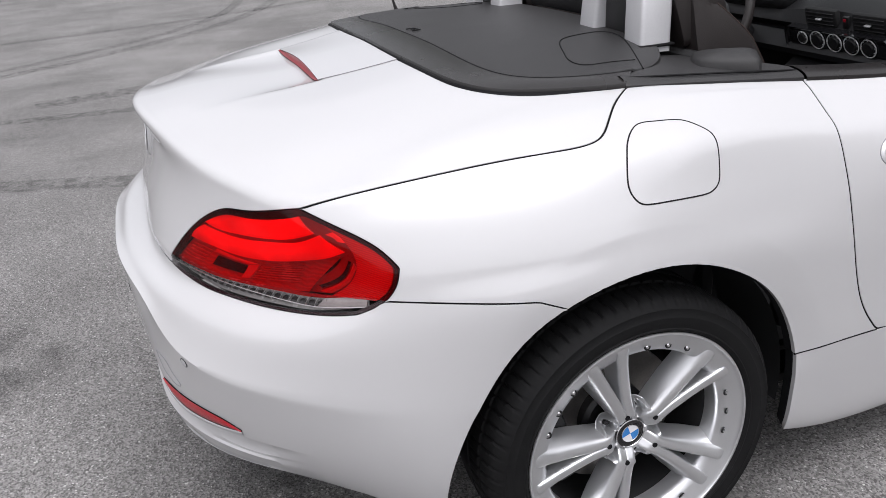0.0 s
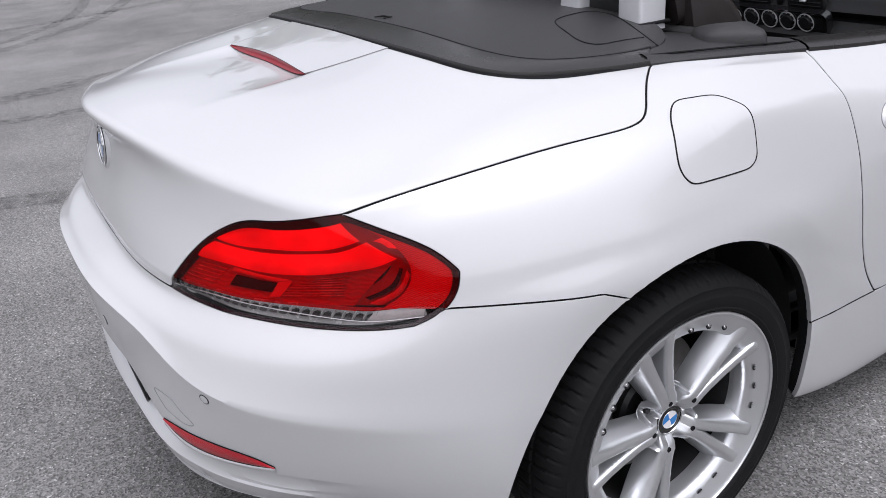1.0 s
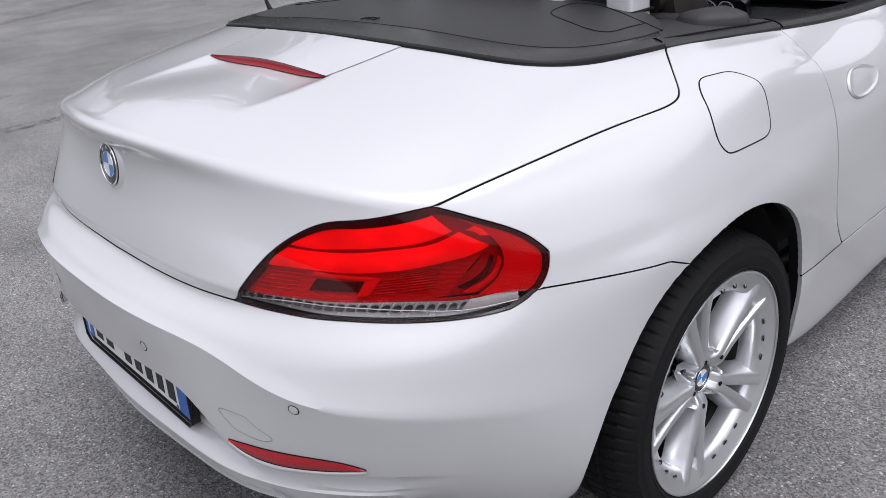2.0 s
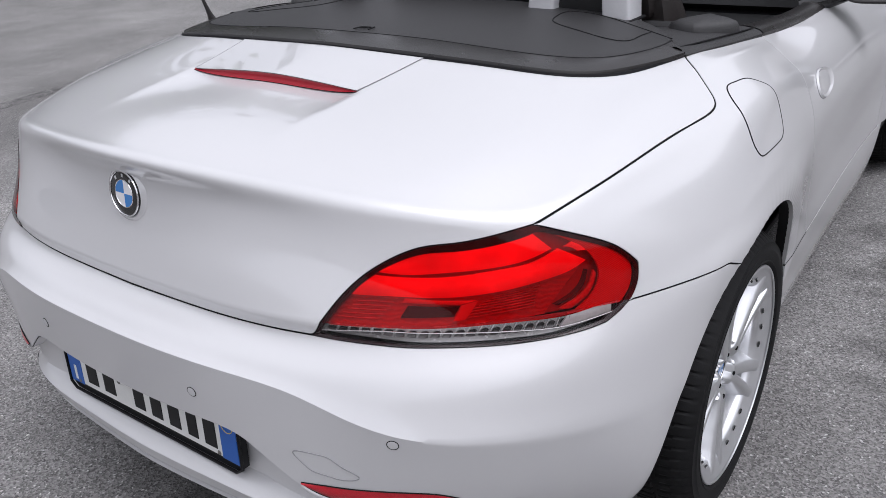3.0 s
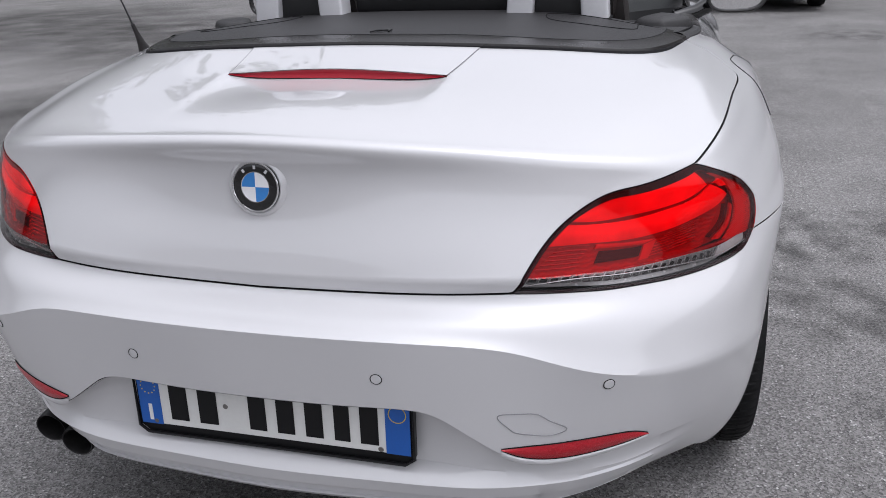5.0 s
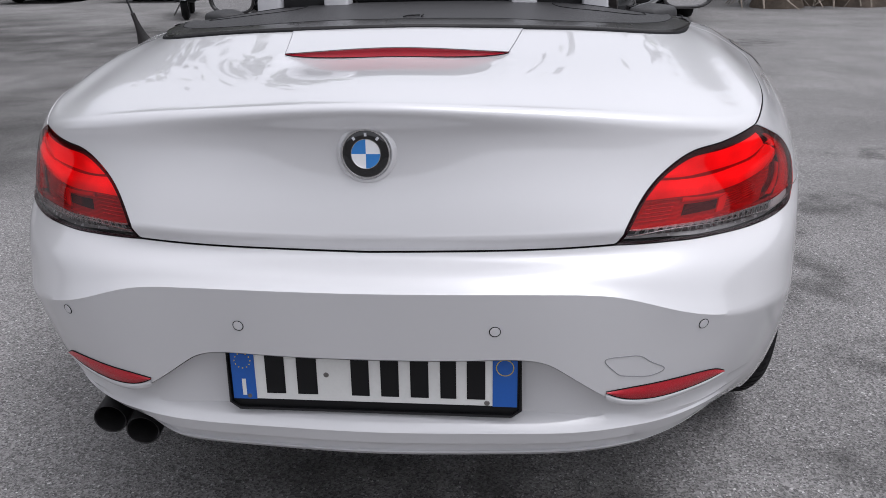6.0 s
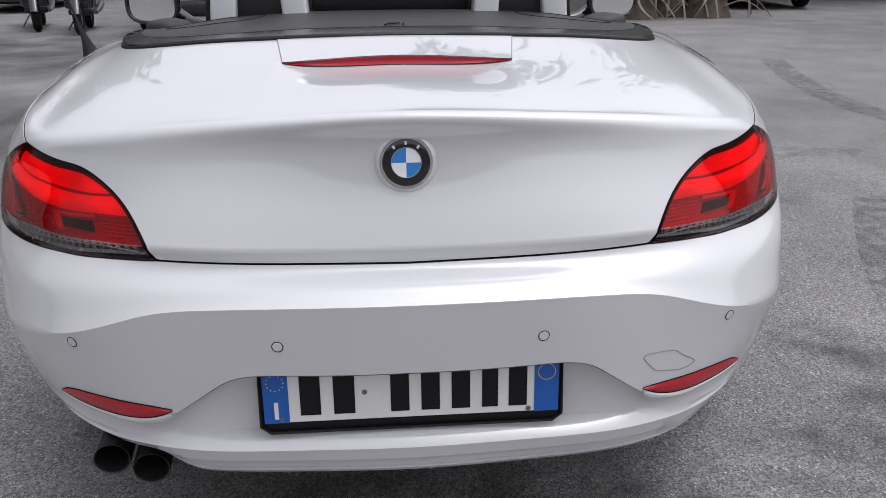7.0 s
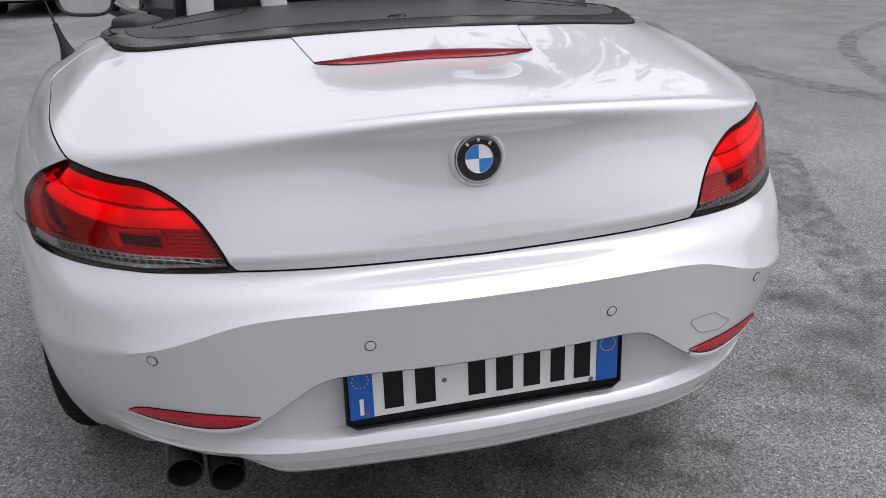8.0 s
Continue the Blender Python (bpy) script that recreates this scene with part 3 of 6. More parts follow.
def arch_points(cy, cz, r, a0, a1, n, x=0.88):
    """A wheel arch: a round cut of radius r, seen from the side."""
    a = np.radians(np.linspace(a0, a1, n))
    return [(x, cy + r * math.cos(k), cz + r * math.sin(k)) for k in a]


C_ARCH = curve([(.800, .636, .215), (.822, .632, .300), (.844, .649, .392), (.860, .694, .497), (.875, .758, .594), (.885, .852, .664), (.890, .974, .695), (.887, 1.093, .687), (.881, 1.203, .642), (.873, 1.294, .567), (.860, 1.357, .468), (.852, 1.380, .410)], 90)
ARCH_SPLIT = int(np.linalg.norm(C_ARCH - (.885, .841, .660), axis=1).argmin())
C_SEAM = join(curve([(.796, .553, .704), (.830, .665, .692), (.856, .735, .686), (.878, .793, .682)], 32), even([(.878, .793, .682), C_ARCH[ARCH_SPLIT]], 9))
C_SILLTOP = curve([(.843, 1.60, .410), (.846, 1.50, .411), (.852, 1.380, .410)], 30)
C_EDGE = curve([(0, .14, .513), (.18, .142, .513), (.27, .150, .511), (.307, .154, .501), (.338, .160, .481), (.369, .168, .458), (.401, .178, .435), (.434, .190, .417), (.489, .212, .406), (.56, .245, .401), (.646, .305, .400), (.70, .375, .395), (.76, .480, .375), (.800, .560, .325), (.812, .640, .222)], 120)

Q = {}
for key, c in (("gap", C_GAP), ("lampa", C_LAMPA), ("lampb", C_LAMPB), ("lampf", C_LAMPF), ("lampc", C_LAMPC), ("side", C_SIDE), ("cover", C_COVER), ("belt", C_BELT), ("doorgap", C_DOORGAP), ("arch", C_ARCH), ("seam", C_SEAM), ("silltop", C_SILLTOP), ("edge", C_EDGE)):
    Q[key] = on_skin(c)
for key in ("gap", "cover", "edge"):
    Q[key][0, 0] = 0
Q["cover"][:, 1] = DV - 1
Q["belt"][:, 1] = DV - 1
Q["side"][-1, 1] = DV - 1
Q["belt"][0] = Q["cover"][-1] = Q["side"][-1]
Q["doorgap"][0] = Q["belt"][-1]


def up(q0, q1, n=40):
    return np.linspace(q0, q1, n)


car = thing("car", "pearl white two-seat roadster, open, parked on the asphalt", "car", pose(0, 0, 0))


def body(name, mesh, label="", parent=car, mat=PAINT, smooth=35):
    return part(name, *mesh, mat, parent, label, smooth)


def lid_shape(P):
    P = P.copy()
    P[..., 2] -= np.where(P[..., 2] > 0.9, scoop(P[..., 0], P[..., 1]), 0)
    return P


def arch_bevel(P):
    """The wheel arch has a turned-in band round its edge."""
    P = P.copy()
    a = C_ARCH[::2, 1:]
    d = np.sqrt(((P[..., None, 1:] - a) ** 2).sum(-1)).min(-1)
    back_ = np.clip((P[..., 1] - .68) / .15, 0, 1)
    P[..., 0] -= .006 * np.clip(1 - d / .074, 0, 1) ** 1.15 * back_ * back_ * (3 - 2 * back_)
    return P


lid_side = join(Q["lampa"], Q["side"])
boot_lid = body("boot_lid", both(panel((Q["gap"], Q["cover"], up(Q["gap"][0], Q["cover"][0], 80), lid_side), 150, 70, open_left=True, shape=lid_shape)), "pearl white boot lid with a sharp tail edge")
lampc_r = Q["lampc"][::-1]
split = int(np.linalg.norm(C_LAMPF - (.796, .553, .704), axis=1).argmin())
bump_top = np.concatenate([even3(Q["gap"], 42), even3(join(lampc_r, Q["lampf"][::-1][:len(C_LAMPF) - split]), 50)[1:], even3(Q["seam"], 30)[1:]])
bump_bot = even3(Q["edge"], len(bump_top))
rear_bumper = body("rear_bumper", both(panel((bump_bot, bump_top, up(Q["edge"][0], Q["gap"][0]), Q["arch"][:ARCH_SPLIT + 1]), 64, len(bump_top), open_left=True, deep=(.02, .014, .014, .03), power=2, shape=arch_bevel, snap=(69, 38))), "pearl white rear bumper")
q_bottom = np.concatenate([even3(Q["seam"], 31), even3(Q["arch"][ARCH_SPLIT:], 70)[1:], even3(Q["silltop"][::-1], 19)[1:]])
q_top = even3(join(Q["side"], Q["belt"]), len(q_bottom))
q_left = join(Q["lampb"], Q["lampf"][:split + 1])[::-1]
quarter = panel((q_bottom, q_top, q_left, Q["doorgap"][::-1]), 72, len(q_bottom), deep=(.03, .014, .014, .014), power=2, relax=500, shape=arch_bevel)
quarter_panel = body("quarter_panel", quarter)
body("quarter_panel", mirrored(quarter))

# lower bumper: the ledge behind the number plate and the lip under it
def lower_half(cut):
    """Rows of the lower bumper from its middle outwards; cut: whether it rises over the tail pipes."""
    low = []
    for q in Q["edge"]:
        e, n = skin(q[:1], q[1:])[0], skin_normal(q[:1], q[1:])[0]
        x = float(e[0])
        n = np.array((n[0], n[1], 0)) / np.hypot(n[0], n[1])
        d = np.interp(x, (0, .28, .36, .45, .62, .72, .83), (.050, .050, .030, .016, .014, .004, .002))
        zl = np.interp(x, (0, .44, .536, .617, .70, .76, .80, .83), (.363, .362, .353, .347, .345, .330, .285, .200))
        col = DENSE[int(round(q[0])), :60]
        pick = [np.array([np.interp(z, col[:, 2], col[:, i]) for i in range(3)]) for z in (zl, zl - .027, zl - .029, zl - .052, zl - .060)]
        lip, face_, groove, strip, under = pick
        rise = cut * math.exp(-((x - .535) / .115) ** 6)
        for k, p in enumerate((face_, groove, strip, under)):
            p[2] += rise * (lip[2] - .014 - .002 * k - p[2])
        shelf = np.array((*(e - n * (d + .004))[:2], zl + np.interp(x, (0, .3, .5, .7), (.020, .020, .014, .006))))
        if np.dot(shelf[:2] - lip[:2], n[:2]) > -.002:
            shelf[:2] = lip[:2] - n[:2] * .002
        shelf[2] = min(shelf[2], e[2] - .006)
        g = .006 * np.clip((.46 - x) / .02, 0, 1)
        fade = float(np.clip((x - .61) / .10, 0, 1)) ** 2
        tall = e[2] + .004 - (zl - .060)
        plain = [np.array([np.interp(e[2] + .004 - tall * w, col[:, 2], col[:, i]) for i in range(3)]) - n * .0002 for w in np.linspace(0, 1, 12)]
        rows_ = [e - n * .003 - (0, 0, .001), e - n * d - (0, 0, .003), shelf + (0, 0, .010) * np.array((1, 1, e[2] - shelf[2] > .03)), shelf + n * .003, (shelf + lip) / 2 + (0, 0, .002), lip - n * .003 + (0, 0, .0015), lip - (0, 0, .003), face_, groove - n * g, strip - n * g, strip + n * .001, under, under - n * .05 + (0, 0, .01)]
        plain.append(plain[-1] - n * .05)
        low.append([a * (1 - fade) + b * fade for a, b in zip(rows_, plain)])
    low = np.array(low)
    for _ in range(14):
        low[1:-1, 1:] += .25 * np.clip((.76 - low[1:-1, :1, :1]) / .08, 0, 1) * (low[:-2, 1:] - 2 * low[1:-1, 1:] + low[2:, 1:])
    low[0, :, 0] = 0
    low = arch_bevel(low)
    return low.reshape(-1, 3), grid_faces(*low.shape[:2])


lower_bumper = part("lower_bumper", *merge(lower_half(0), mirrored(lower_half(1))), PAINT, car, "pearl white bumper lip below the number plate", 30)

# dark inner body behind the joints, with the wheel openings left free
inner = DENSE[::4, ::4].copy()
iu, iv = np.meshgrid(np.arange(0, DU, 4), np.arange(0, DV, 4), indexing="ij")
inner -= 0.03 * skin_normal(iu.astype(float), iv.astype(float))
inner[..., 0] = np.maximum(inner[..., 0], 0)
keep = []
for f in grid_faces(*inner.shape[:2]):
    c = inner.reshape(-1, 3)[list(f)].mean(0)
    rr = min(math.hypot(c[1] - HUB_Y, c[2] - HUB_Z), math.hypot(c[1] - HUB_Y - WHEELBASE, c[2] - HUB_Z))
    lamp_zone = 0.41 < c[0] and c[1] < .62 and .64 < c[2] < .86
    plate_zone = c[1] < .26 and c[0] < .42 and c[2] < .535
    if rr > 0.40 and not lamp_zone and not plate_zone and c[2] > .27:
        keep.append(f)
part("inner_body", *both((inner.reshape(-1, 3), keep)), LINER, car)
for side in (1, -1):
    for cy in (HUB_Y, HUB_Y + WHEELBASE):
        a = np.radians(np.linspace(-8, 188, 40))
        ring = [[(side * x, cy + r * math.cos(w), HUB_Z + r * math.sin(w)) for x, r in ((.795, .388), (.60, .388), (.58, .36), (.58, .05))] for w in a]
        part("wheel_liner", np.array(ring).reshape(-1, 3), grid_faces(40, 4), LINER, car)

# doors, front wings, sills, bonnet: further panels of the same skin
door_front_y = 2.62


def at(y, v0, v1, n=40):
    """An upright line of places near a plan position y along the side."""
    i = int(np.abs(DENSE[:360, 120, 1] - y).argmin() if y > 1.2 else 0)
    return np.stack([np.full(n, float(i)), np.linspace(v0, v1, n)], 1)


v_low = Q["doorgap"][-1][1]
df = at(door_front_y, v_low, DV - 1)
dg = Q["doorgap"][::-1]
door_bot = np.stack([np.linspace(dg[0, 0], df[0, 0], 40), np.full(40, v_low)], 1)
door_top = np.stack([np.linspace(dg[-1, 0], df[-1, 0], 40), np.full(40, DV - 1.0)], 1)
dmesh = panel((door_bot, door_top, dg, df), 50, 40)
doors = [body("door", dmesh), body("door", mirrored(dmesh))]
sill_low = float(on_skin([(.820, 1.40, .190)])[0, 1])
s_top = np.stack([np.linspace(Q["silltop"][-1][0], df[0, 0] + 8, 60), np.full(60, v_low)], 1)
s_bot = np.stack([np.linspace(Q["silltop"][-1][0] + 3, df[0, 0] + 8, 60), np.full(60, sill_low)], 1)
smesh = panel((s_bot, s_top, up(s_bot[0], s_top[0]), up(s_bot[-1], s_top[-1])), 20, 50, deep=(.03, .012, .03, .012), shape=arch_bevel)
body("sill", smesh)
body("sill", mirrored(smesh))
# front wing with its arch
fa = curve([(.84, HUB_Y + WHEELBASE - .372, .36), (.87, HUB_Y + WHEELBASE - .30, .53), (.885, HUB_Y + WHEELBASE - .15, .655), (.886, HUB_Y + WHEELBASE, .69), (.876, HUB_Y + WHEELBASE + .15, .655), (.84, HUB_Y + WHEELBASE + .30, .53), (.81, HUB_Y + WHEELBASE + .365, .36)], 60)
qa = on_skin(fa)
f_bot = join(up(df[0], qa[0], 12), qa, up(qa[-1], (DU - 1.0, qa[-1][1]), 30))
f_top = np.stack([np.linspace(df[-1, 0], DU - 1.0, 80), np.full(80, DV - 1.0)], 1)
fmesh = panel((f_bot, f_top, df, up(f_bot[-1], f_top[-1])), 50, 100, deep=(.03, .014, .014, .0))
body("front_wing", fmesh)
body("front_wing", mirrored(fmesh))
n_bot = np.stack([np.linspace(qa[-1][0] + 3, DU - 1.0, 30), np.full(30, 8.0)], 1)
nmesh = panel((n_bot, up(qa[-1] + (3, 0), (DU - 1.0, qa[-1][1]), 30), up(n_bot[0], qa[-1] + (3, 0)), up(n_bot[-1], (DU - 1.0, qa[-1][1]))), 16, 24)
body("front_bumper", both(nmesh))
rim_i = np.linspace(df[-1, 0], DU - 1.0, 40).astype(int)
rim_line = DENSE[rim_i, DV - 1]
bonnet = []
for k, p in enumerate(rim_line):
    row = []
    for s in np.linspace(0, 1, 14):
        x = p[0] * (1 - s)
        y = p[1] + s * (0.02 if k else 0.0) + (0.16 * s * (1 - k / 39))
        row.append((x, y, p[2] + 0.075 * math.sin(s * math.pi / 2) * (1 - k / 39) ** 0.6 + 0.001))
    bonnet.append(row)
body("bonnet", both((np.array(bonnet).reshape(-1, 3), grid_faces(40, 14))), "pearl white bonnet")


# ---- wheels ----
def wheel_meshes():
    """Tyre and rim of a wheel about the x axis, outer face towards +x."""
    n = 450
    tyre, f = lathe([(.234, .094), (.240, .108), (.2460, .1165), (.2500, .1185), (.2525, .1172), (.262, .1195), (.274, .1195), (.276, .1183), (.288, .1165), (.2905, .1172), (.2925, .1145), (.301, .106), (.308, .095), (.3115, .081), (.3135, .060), (.3135, .052), (.3095, .050), (.3095, .042), (.3140, .040), (.3145, .004), (.3105, .002), (.3105, -.006), (.3145, -.008), (.3130, -.05), (.308, -.09), (.285, -.112), (.24, -.112), (.234, -.09)], n)
    tyre = tyre.reshape(-1, n, 3)
    for row, cut, shift in ((11, .0012, 0), (12, .0035, 0), (13, .0055, 0), (14, .0065, 1), (15, .006, 1), (18, .005, 2), (19, .005, 3)):
        for k in range(0, n, 6):
            tyre[row, (k + shift) % n, 1:] *= 1 - cut / .31
            if row < 13:
                tyre[row, (k + shift) % n, 0] -= cut
    rim = lathe([(.228, .092), (.2395, .1085), (.2415, .1120), (.2405, .1145), (.2370, .1150), (.2352, .1125)], 96)
    return (tyre.reshape(-1, 3), f), rim


def face_height(r):
    """How far out the spokes' backs stand at a radius: they rise steeply round the sunken centre cap."""
    return float(np.interp(r, (.030, .036, .042, .048, .054, .062, .09, .14, .18, .20, .215, .227), (.0690, .0715, .0785, .0850, .0890, .0905, .0920, .0960, .1005, .1035, .1058, .1070)))


def spoke(sg):
    """One arm of a split spoke about the direction of +y: rounded over its back, with sloping flanks, joined to its twin near the hub."""
    rows = []
    for r in np.linspace(.035, .2270, 30):
        outer = float(np.interp(r, (.035, .045, .055, .065, .075, .09, .11, .14, .175, .20, .2270), (.52, .44, .365, .310, .275, .245, .224, .206, .198, .202, .222)))
        inner = float(np.interp(r, (.035, .092, .102, .12, .15, .19, .2270), (0, 0, .010, .030, .058, .080, .086)))
        x = face_height(r) - .003 * max(0, (r - .215) / .012) ** 2
        split = float(np.interp(r, (.055, .100), (.12, 1)))
        edge = float(np.interp(r, (.088, .106), (.000, .050)))
        crown = float(np.interp(r, (.04, .09, .21), (.5, 1, 1)))
        flare = float(np.interp(r, (.04, .06, .09, .14, .19, .227), (.0, .05, .10, .115, .10, .085)))
        row = []
        for w, h, side_ in ((0, -.006 * split - edge, 0), (.02, -.0046 * split - edge * .12, 0), (.07, -.0018 * split, 0), (.20, -.0004 * split, 0), (.40, 0, 0), (.62, -.0003 * crown, 0), (.80, -.0014 * crown, 0), (.92, -.0036 * crown, .03), (1.0, -.0066 * crown, .12), (1.0, -.0125, .30), (1.0, -.022, .55), (1.0, -.034, .80), (1.0, -.052, 1)):
            a = sg * (inner + (outer - inner) * w + flare * side_)
            row.append((x + h, r * math.cos(a), r * math.sin(a)))
        rows.append(row)
    return np.array(rows).reshape(-1, 3), grid_faces(30, 13)


def build_wheel(m, side):
    wheel = new("wheel")
    wheel.parent = car
    wheel.matrix_basis = m
    tyre_mesh, rim = wheel_meshes()
    flip = (lambda q: q) if side > 0 else (lambda q: (np.asarray(q[0]) * (-1, 1, 1), [tuple(reversed(f)) for f in q[1]]))
    part("tyre", *flip(tyre_mesh), TYRE, wheel, "black road tyre", 30)
    part("rim", *flip(rim), ALLOY, wheel, "silver alloy rim", 35)
    # hub bowl with its five bolt wells sunk between the spokes
    hub = []
    for r in np.concatenate([np.linspace(.030, .070, 27), [.072, .073]]):
        row = []
        for k in range(240):
            a = 2 * math.pi * k / 240
            b = (a - math.pi / 2 - math.pi / 5) % (2 * math.pi / 5)
            b = min(b, 2 * math.pi / 5 - b)
            low = .0715 + .30 * (min(r, .050) - .030)
            ridge = np.clip((b - .10) / .22, 0, 1)
            x = low + (face_height(r) - .004 - low) * ridge * ridge * (3 - 2 * ridge)
            d = math.hypot(r * math.cos(b) - .0540, r * math.sin(b))
            well = np.clip((.0165 - d) / .0050, 0, 1)
            drop = .030 * np.clip((r - .066) / .006, 0, 1)
            row.append((x - .026 * well * well * (3 - 2 * well) - drop, r * math.cos(a), r * math.sin(a)))
        hub.append(row)
    part("hub", *flip((np.array(hub).reshape(-1, 3), grid_faces(len(hub), 240, False, True))), ALLOY, wheel, "", 60)
    part("rim_flange", *flip(lathe([(.2360, .1112), (.2330, .1088), (.2300, .1078), (.2240, .1045), (.2080, .0985), (.1980, .0935), (.1930, .0870), (.1915, .078), (.1910, .05)], 96)), ALLOY, wheel)
    for k in range(5):
        a = math.pi / 2 + 2 * math.pi * k / 5
        turn = Matrix.Rotation(a, 4, "X")
        for sg in (1, -1):
            part("spoke", *flip(moved(spoke(sg), turn)), ALLOY, wheel, "", 60)
        part("web_hole", *flip(moved(lathe([(.0001, .0002), (.0030, .0002), (.0042, .0014), (.0052, .0008), (.0056, -.002)], 14), Matrix.Translation((.0895, .0570 * math.cos(a), .0570 * math.sin(a))))), JOINT, wheel)
        b = a + math.pi / 5
        # black disc on the well's floor puts the recess's shade into the colour
        part("well_shade_disc", *flip(moved(lathe([(.0001, 0), (.0128, 0), (.0145, .004), (.0148, -.002)], 24), Matrix.Translation((.0505, .0540 * math.cos(b), .0540 * math.sin(b))))), LINER, wheel)
        bolt = lathe([(.001, .058), (.0070, .058), (.0082, .055), (.0082, .04)], 6)
        part("wheel_bolt", *flip(moved(bolt, Matrix.Translation((0, .0540 * math.cos(b), .0540 * math.sin(b))))), EXHAUST, wheel)
        for d in (-.225, 0, .225):
            mm = Matrix.Rotation(b + d, 4, "X") @ Matrix.Translation((.0992, .2085, 0)) @ Matrix.Rotation(radians(20), 4, "Z")
            part("rivet_seat", *flip(moved(lathe([(.0001, -.0004), (.0046, -.0002), (.0056, .0006), (.0066, .0004), (.0072, -.002)], 20), mm)), LINER, wheel)
            part("rivet", *flip(moved(lathe([(.0001, .0016), (.0028, .0014), (.0038, .0006), (.0038, -.001)], 10), mm)), CHROME, wheel)
    disc = lathe([(.075, -.006), (.150, -.006), (.150, -.030), (.075, -.030)], 60)
    part("brake_disc", *flip(disc), STEEL, wheel)
    bell = lathe([(.001, .020), (.066, .020), (.074, .012), (.075, -.024)], 48)
    part("disc_bell", *flip(bell), DARKPLASTIC, wheel)
    cal = block(.06, .07, .16, .015, 2, (-.0, .0, 0))
    part("brake_caliper", *flip(moved(cal, Matrix.Translation((.012, -.135, .03)))), DARKPLASTIC, wheel)
    barrel = lathe([(.1910, .050), (.190, .02), (.190, -.09), (.05, -.095), (.001, -.095)], 96)
    part("wheel_back", *flip(barrel), LINER, wheel)
    badge(wheel, flip, Matrix.Translation((.0700, 0, 0)), .032)
    return wheel


def badge(parent, flip, m, r, rim_width=0.0):
    """A round badge facing +x: dark ring, four quarters, silver edge."""
    ring = lathe([(r * .60, .0022), (r * .93, .0022), (r, .0010), (r, -.004)], 60)
    base = part("badge", *flip(moved(ring, m)), GLOSSBLACK, parent, "round badge with blue and white quarters")
    for k in range(4):
        a = np.linspace(k * math.pi / 2, (k + 1) * math.pi / 2, 16)
        p = [(.0022, 0, 0)] + [(.0022, r * .60 * math.cos(t), r * .60 * math.sin(t)) for t in a]
        part("badge_quarter", *flip(moved((np.array(p), [tuple(range(len(p)))]), m)), BLUE if k % 2 else WHITE, base, "", 0)
    if r > .035:
        for w in (radians(52), radians(90), radians(128)):
            mark = block(.0008, .0042, .0058, 0, 1)
            part("badge_mark", *flip(moved(moved(mark, Matrix.Rotation(w - math.pi / 2, 4, "X") @ Matrix.Translation((.0024, 0, r * .785))), m)), SATINMETAL, base, "small silver mark", 0)
    for rad in (.60, .97):
        t = np.linspace(0, 2 * math.pi, 60, endpoint=False)
        part("badge_rim", *flip(moved(tube([(.0025, r * rad * math.cos(w), r * rad * math.sin(w)) for w in t], r * (.018 if rad < .9 else .04), 6, True, up=(1, 0, 0)), m)), CHROME, base)
    return base


for side in (1, -1):
    for cy, turn in ((HUB_Y, 20), (HUB_Y + WHEELBASE, 40)):
        m = Matrix.Translation((side * (HUB_X - .0700), cy, HUB_Z)) @ Matrix.Rotation(radians(turn), 4, "X")
        build_wheel(m, side)


# ---- black seals in the joints ----
def sunk(q, depth):
    q = np.asarray(q, float)
    return skin(q[:, 0], q[:, 1]) - depth * skin_normal(q[:, 0], q[:, 1])


def seal(name, q, parent, sides=(1, -1), r=.0050, depth=.0085, mat=JOINT, whole=False):
    P = sunk(q, depth)
    if not whole:
        P = arch_bevel(P)
    if whole:
        P = np.concatenate([(P * (-1, 1, 1))[::-1], P[1:]])
        part(name, *tube(P, r, 6), mat, parent)
        return
    for sd in sides:
        part(name, *tube(P * (sd, 1, 1), r, 6), mat, parent)


seal("lid_seal", even3(Q["gap"], 50), car, whole=True)
seal("lid_seal", even3(join(Q["lampa"], Q["side"]), 120), car)
seal("lamp_seal", even3(join(Q["lampb"], Q["lampf"], Q["lampc"]), 90), car)
seal("bumper_seal", even3(Q["seam"], 30), car, r=.0045)
seal("door_seal", even3(Q["doorgap"], 60), car)
seal("sill_seal", even3(Q["silltop"], 20), car, r=.0026, depth=.0016)
seal("cover_seal", even3(Q["cover"], 60), car, whole=True, r=.006, depth=.002)


# ---- rear lamps ----
LAMP_Q = coons(Q["lampc"][::-1], Q["lampb"], Q["lampa"], Q["lampf"][::-1], 121, 121)


def lamp_place(s, t):
    """A place of the skin inside the lamp: s runs from its inner edge outwards, t from its lower edge up."""
    s, t = np.clip(np.asarray(s, float), 0, 1) * 119.999, np.clip(np.asarray(t, float), 0, 1) * 119.999
    i, j = t.astype(int), s.astype(int)
    a, b = (t - i)[..., None], (s - j)[..., None]
    return (1 - a) * ((1 - b) * LAMP_Q[i, j] + b * LAMP_Q[i, j + 1]) + a * ((1 - b) * LAMP_Q[i + 1, j] + b * LAMP_Q[i + 1, j + 1])


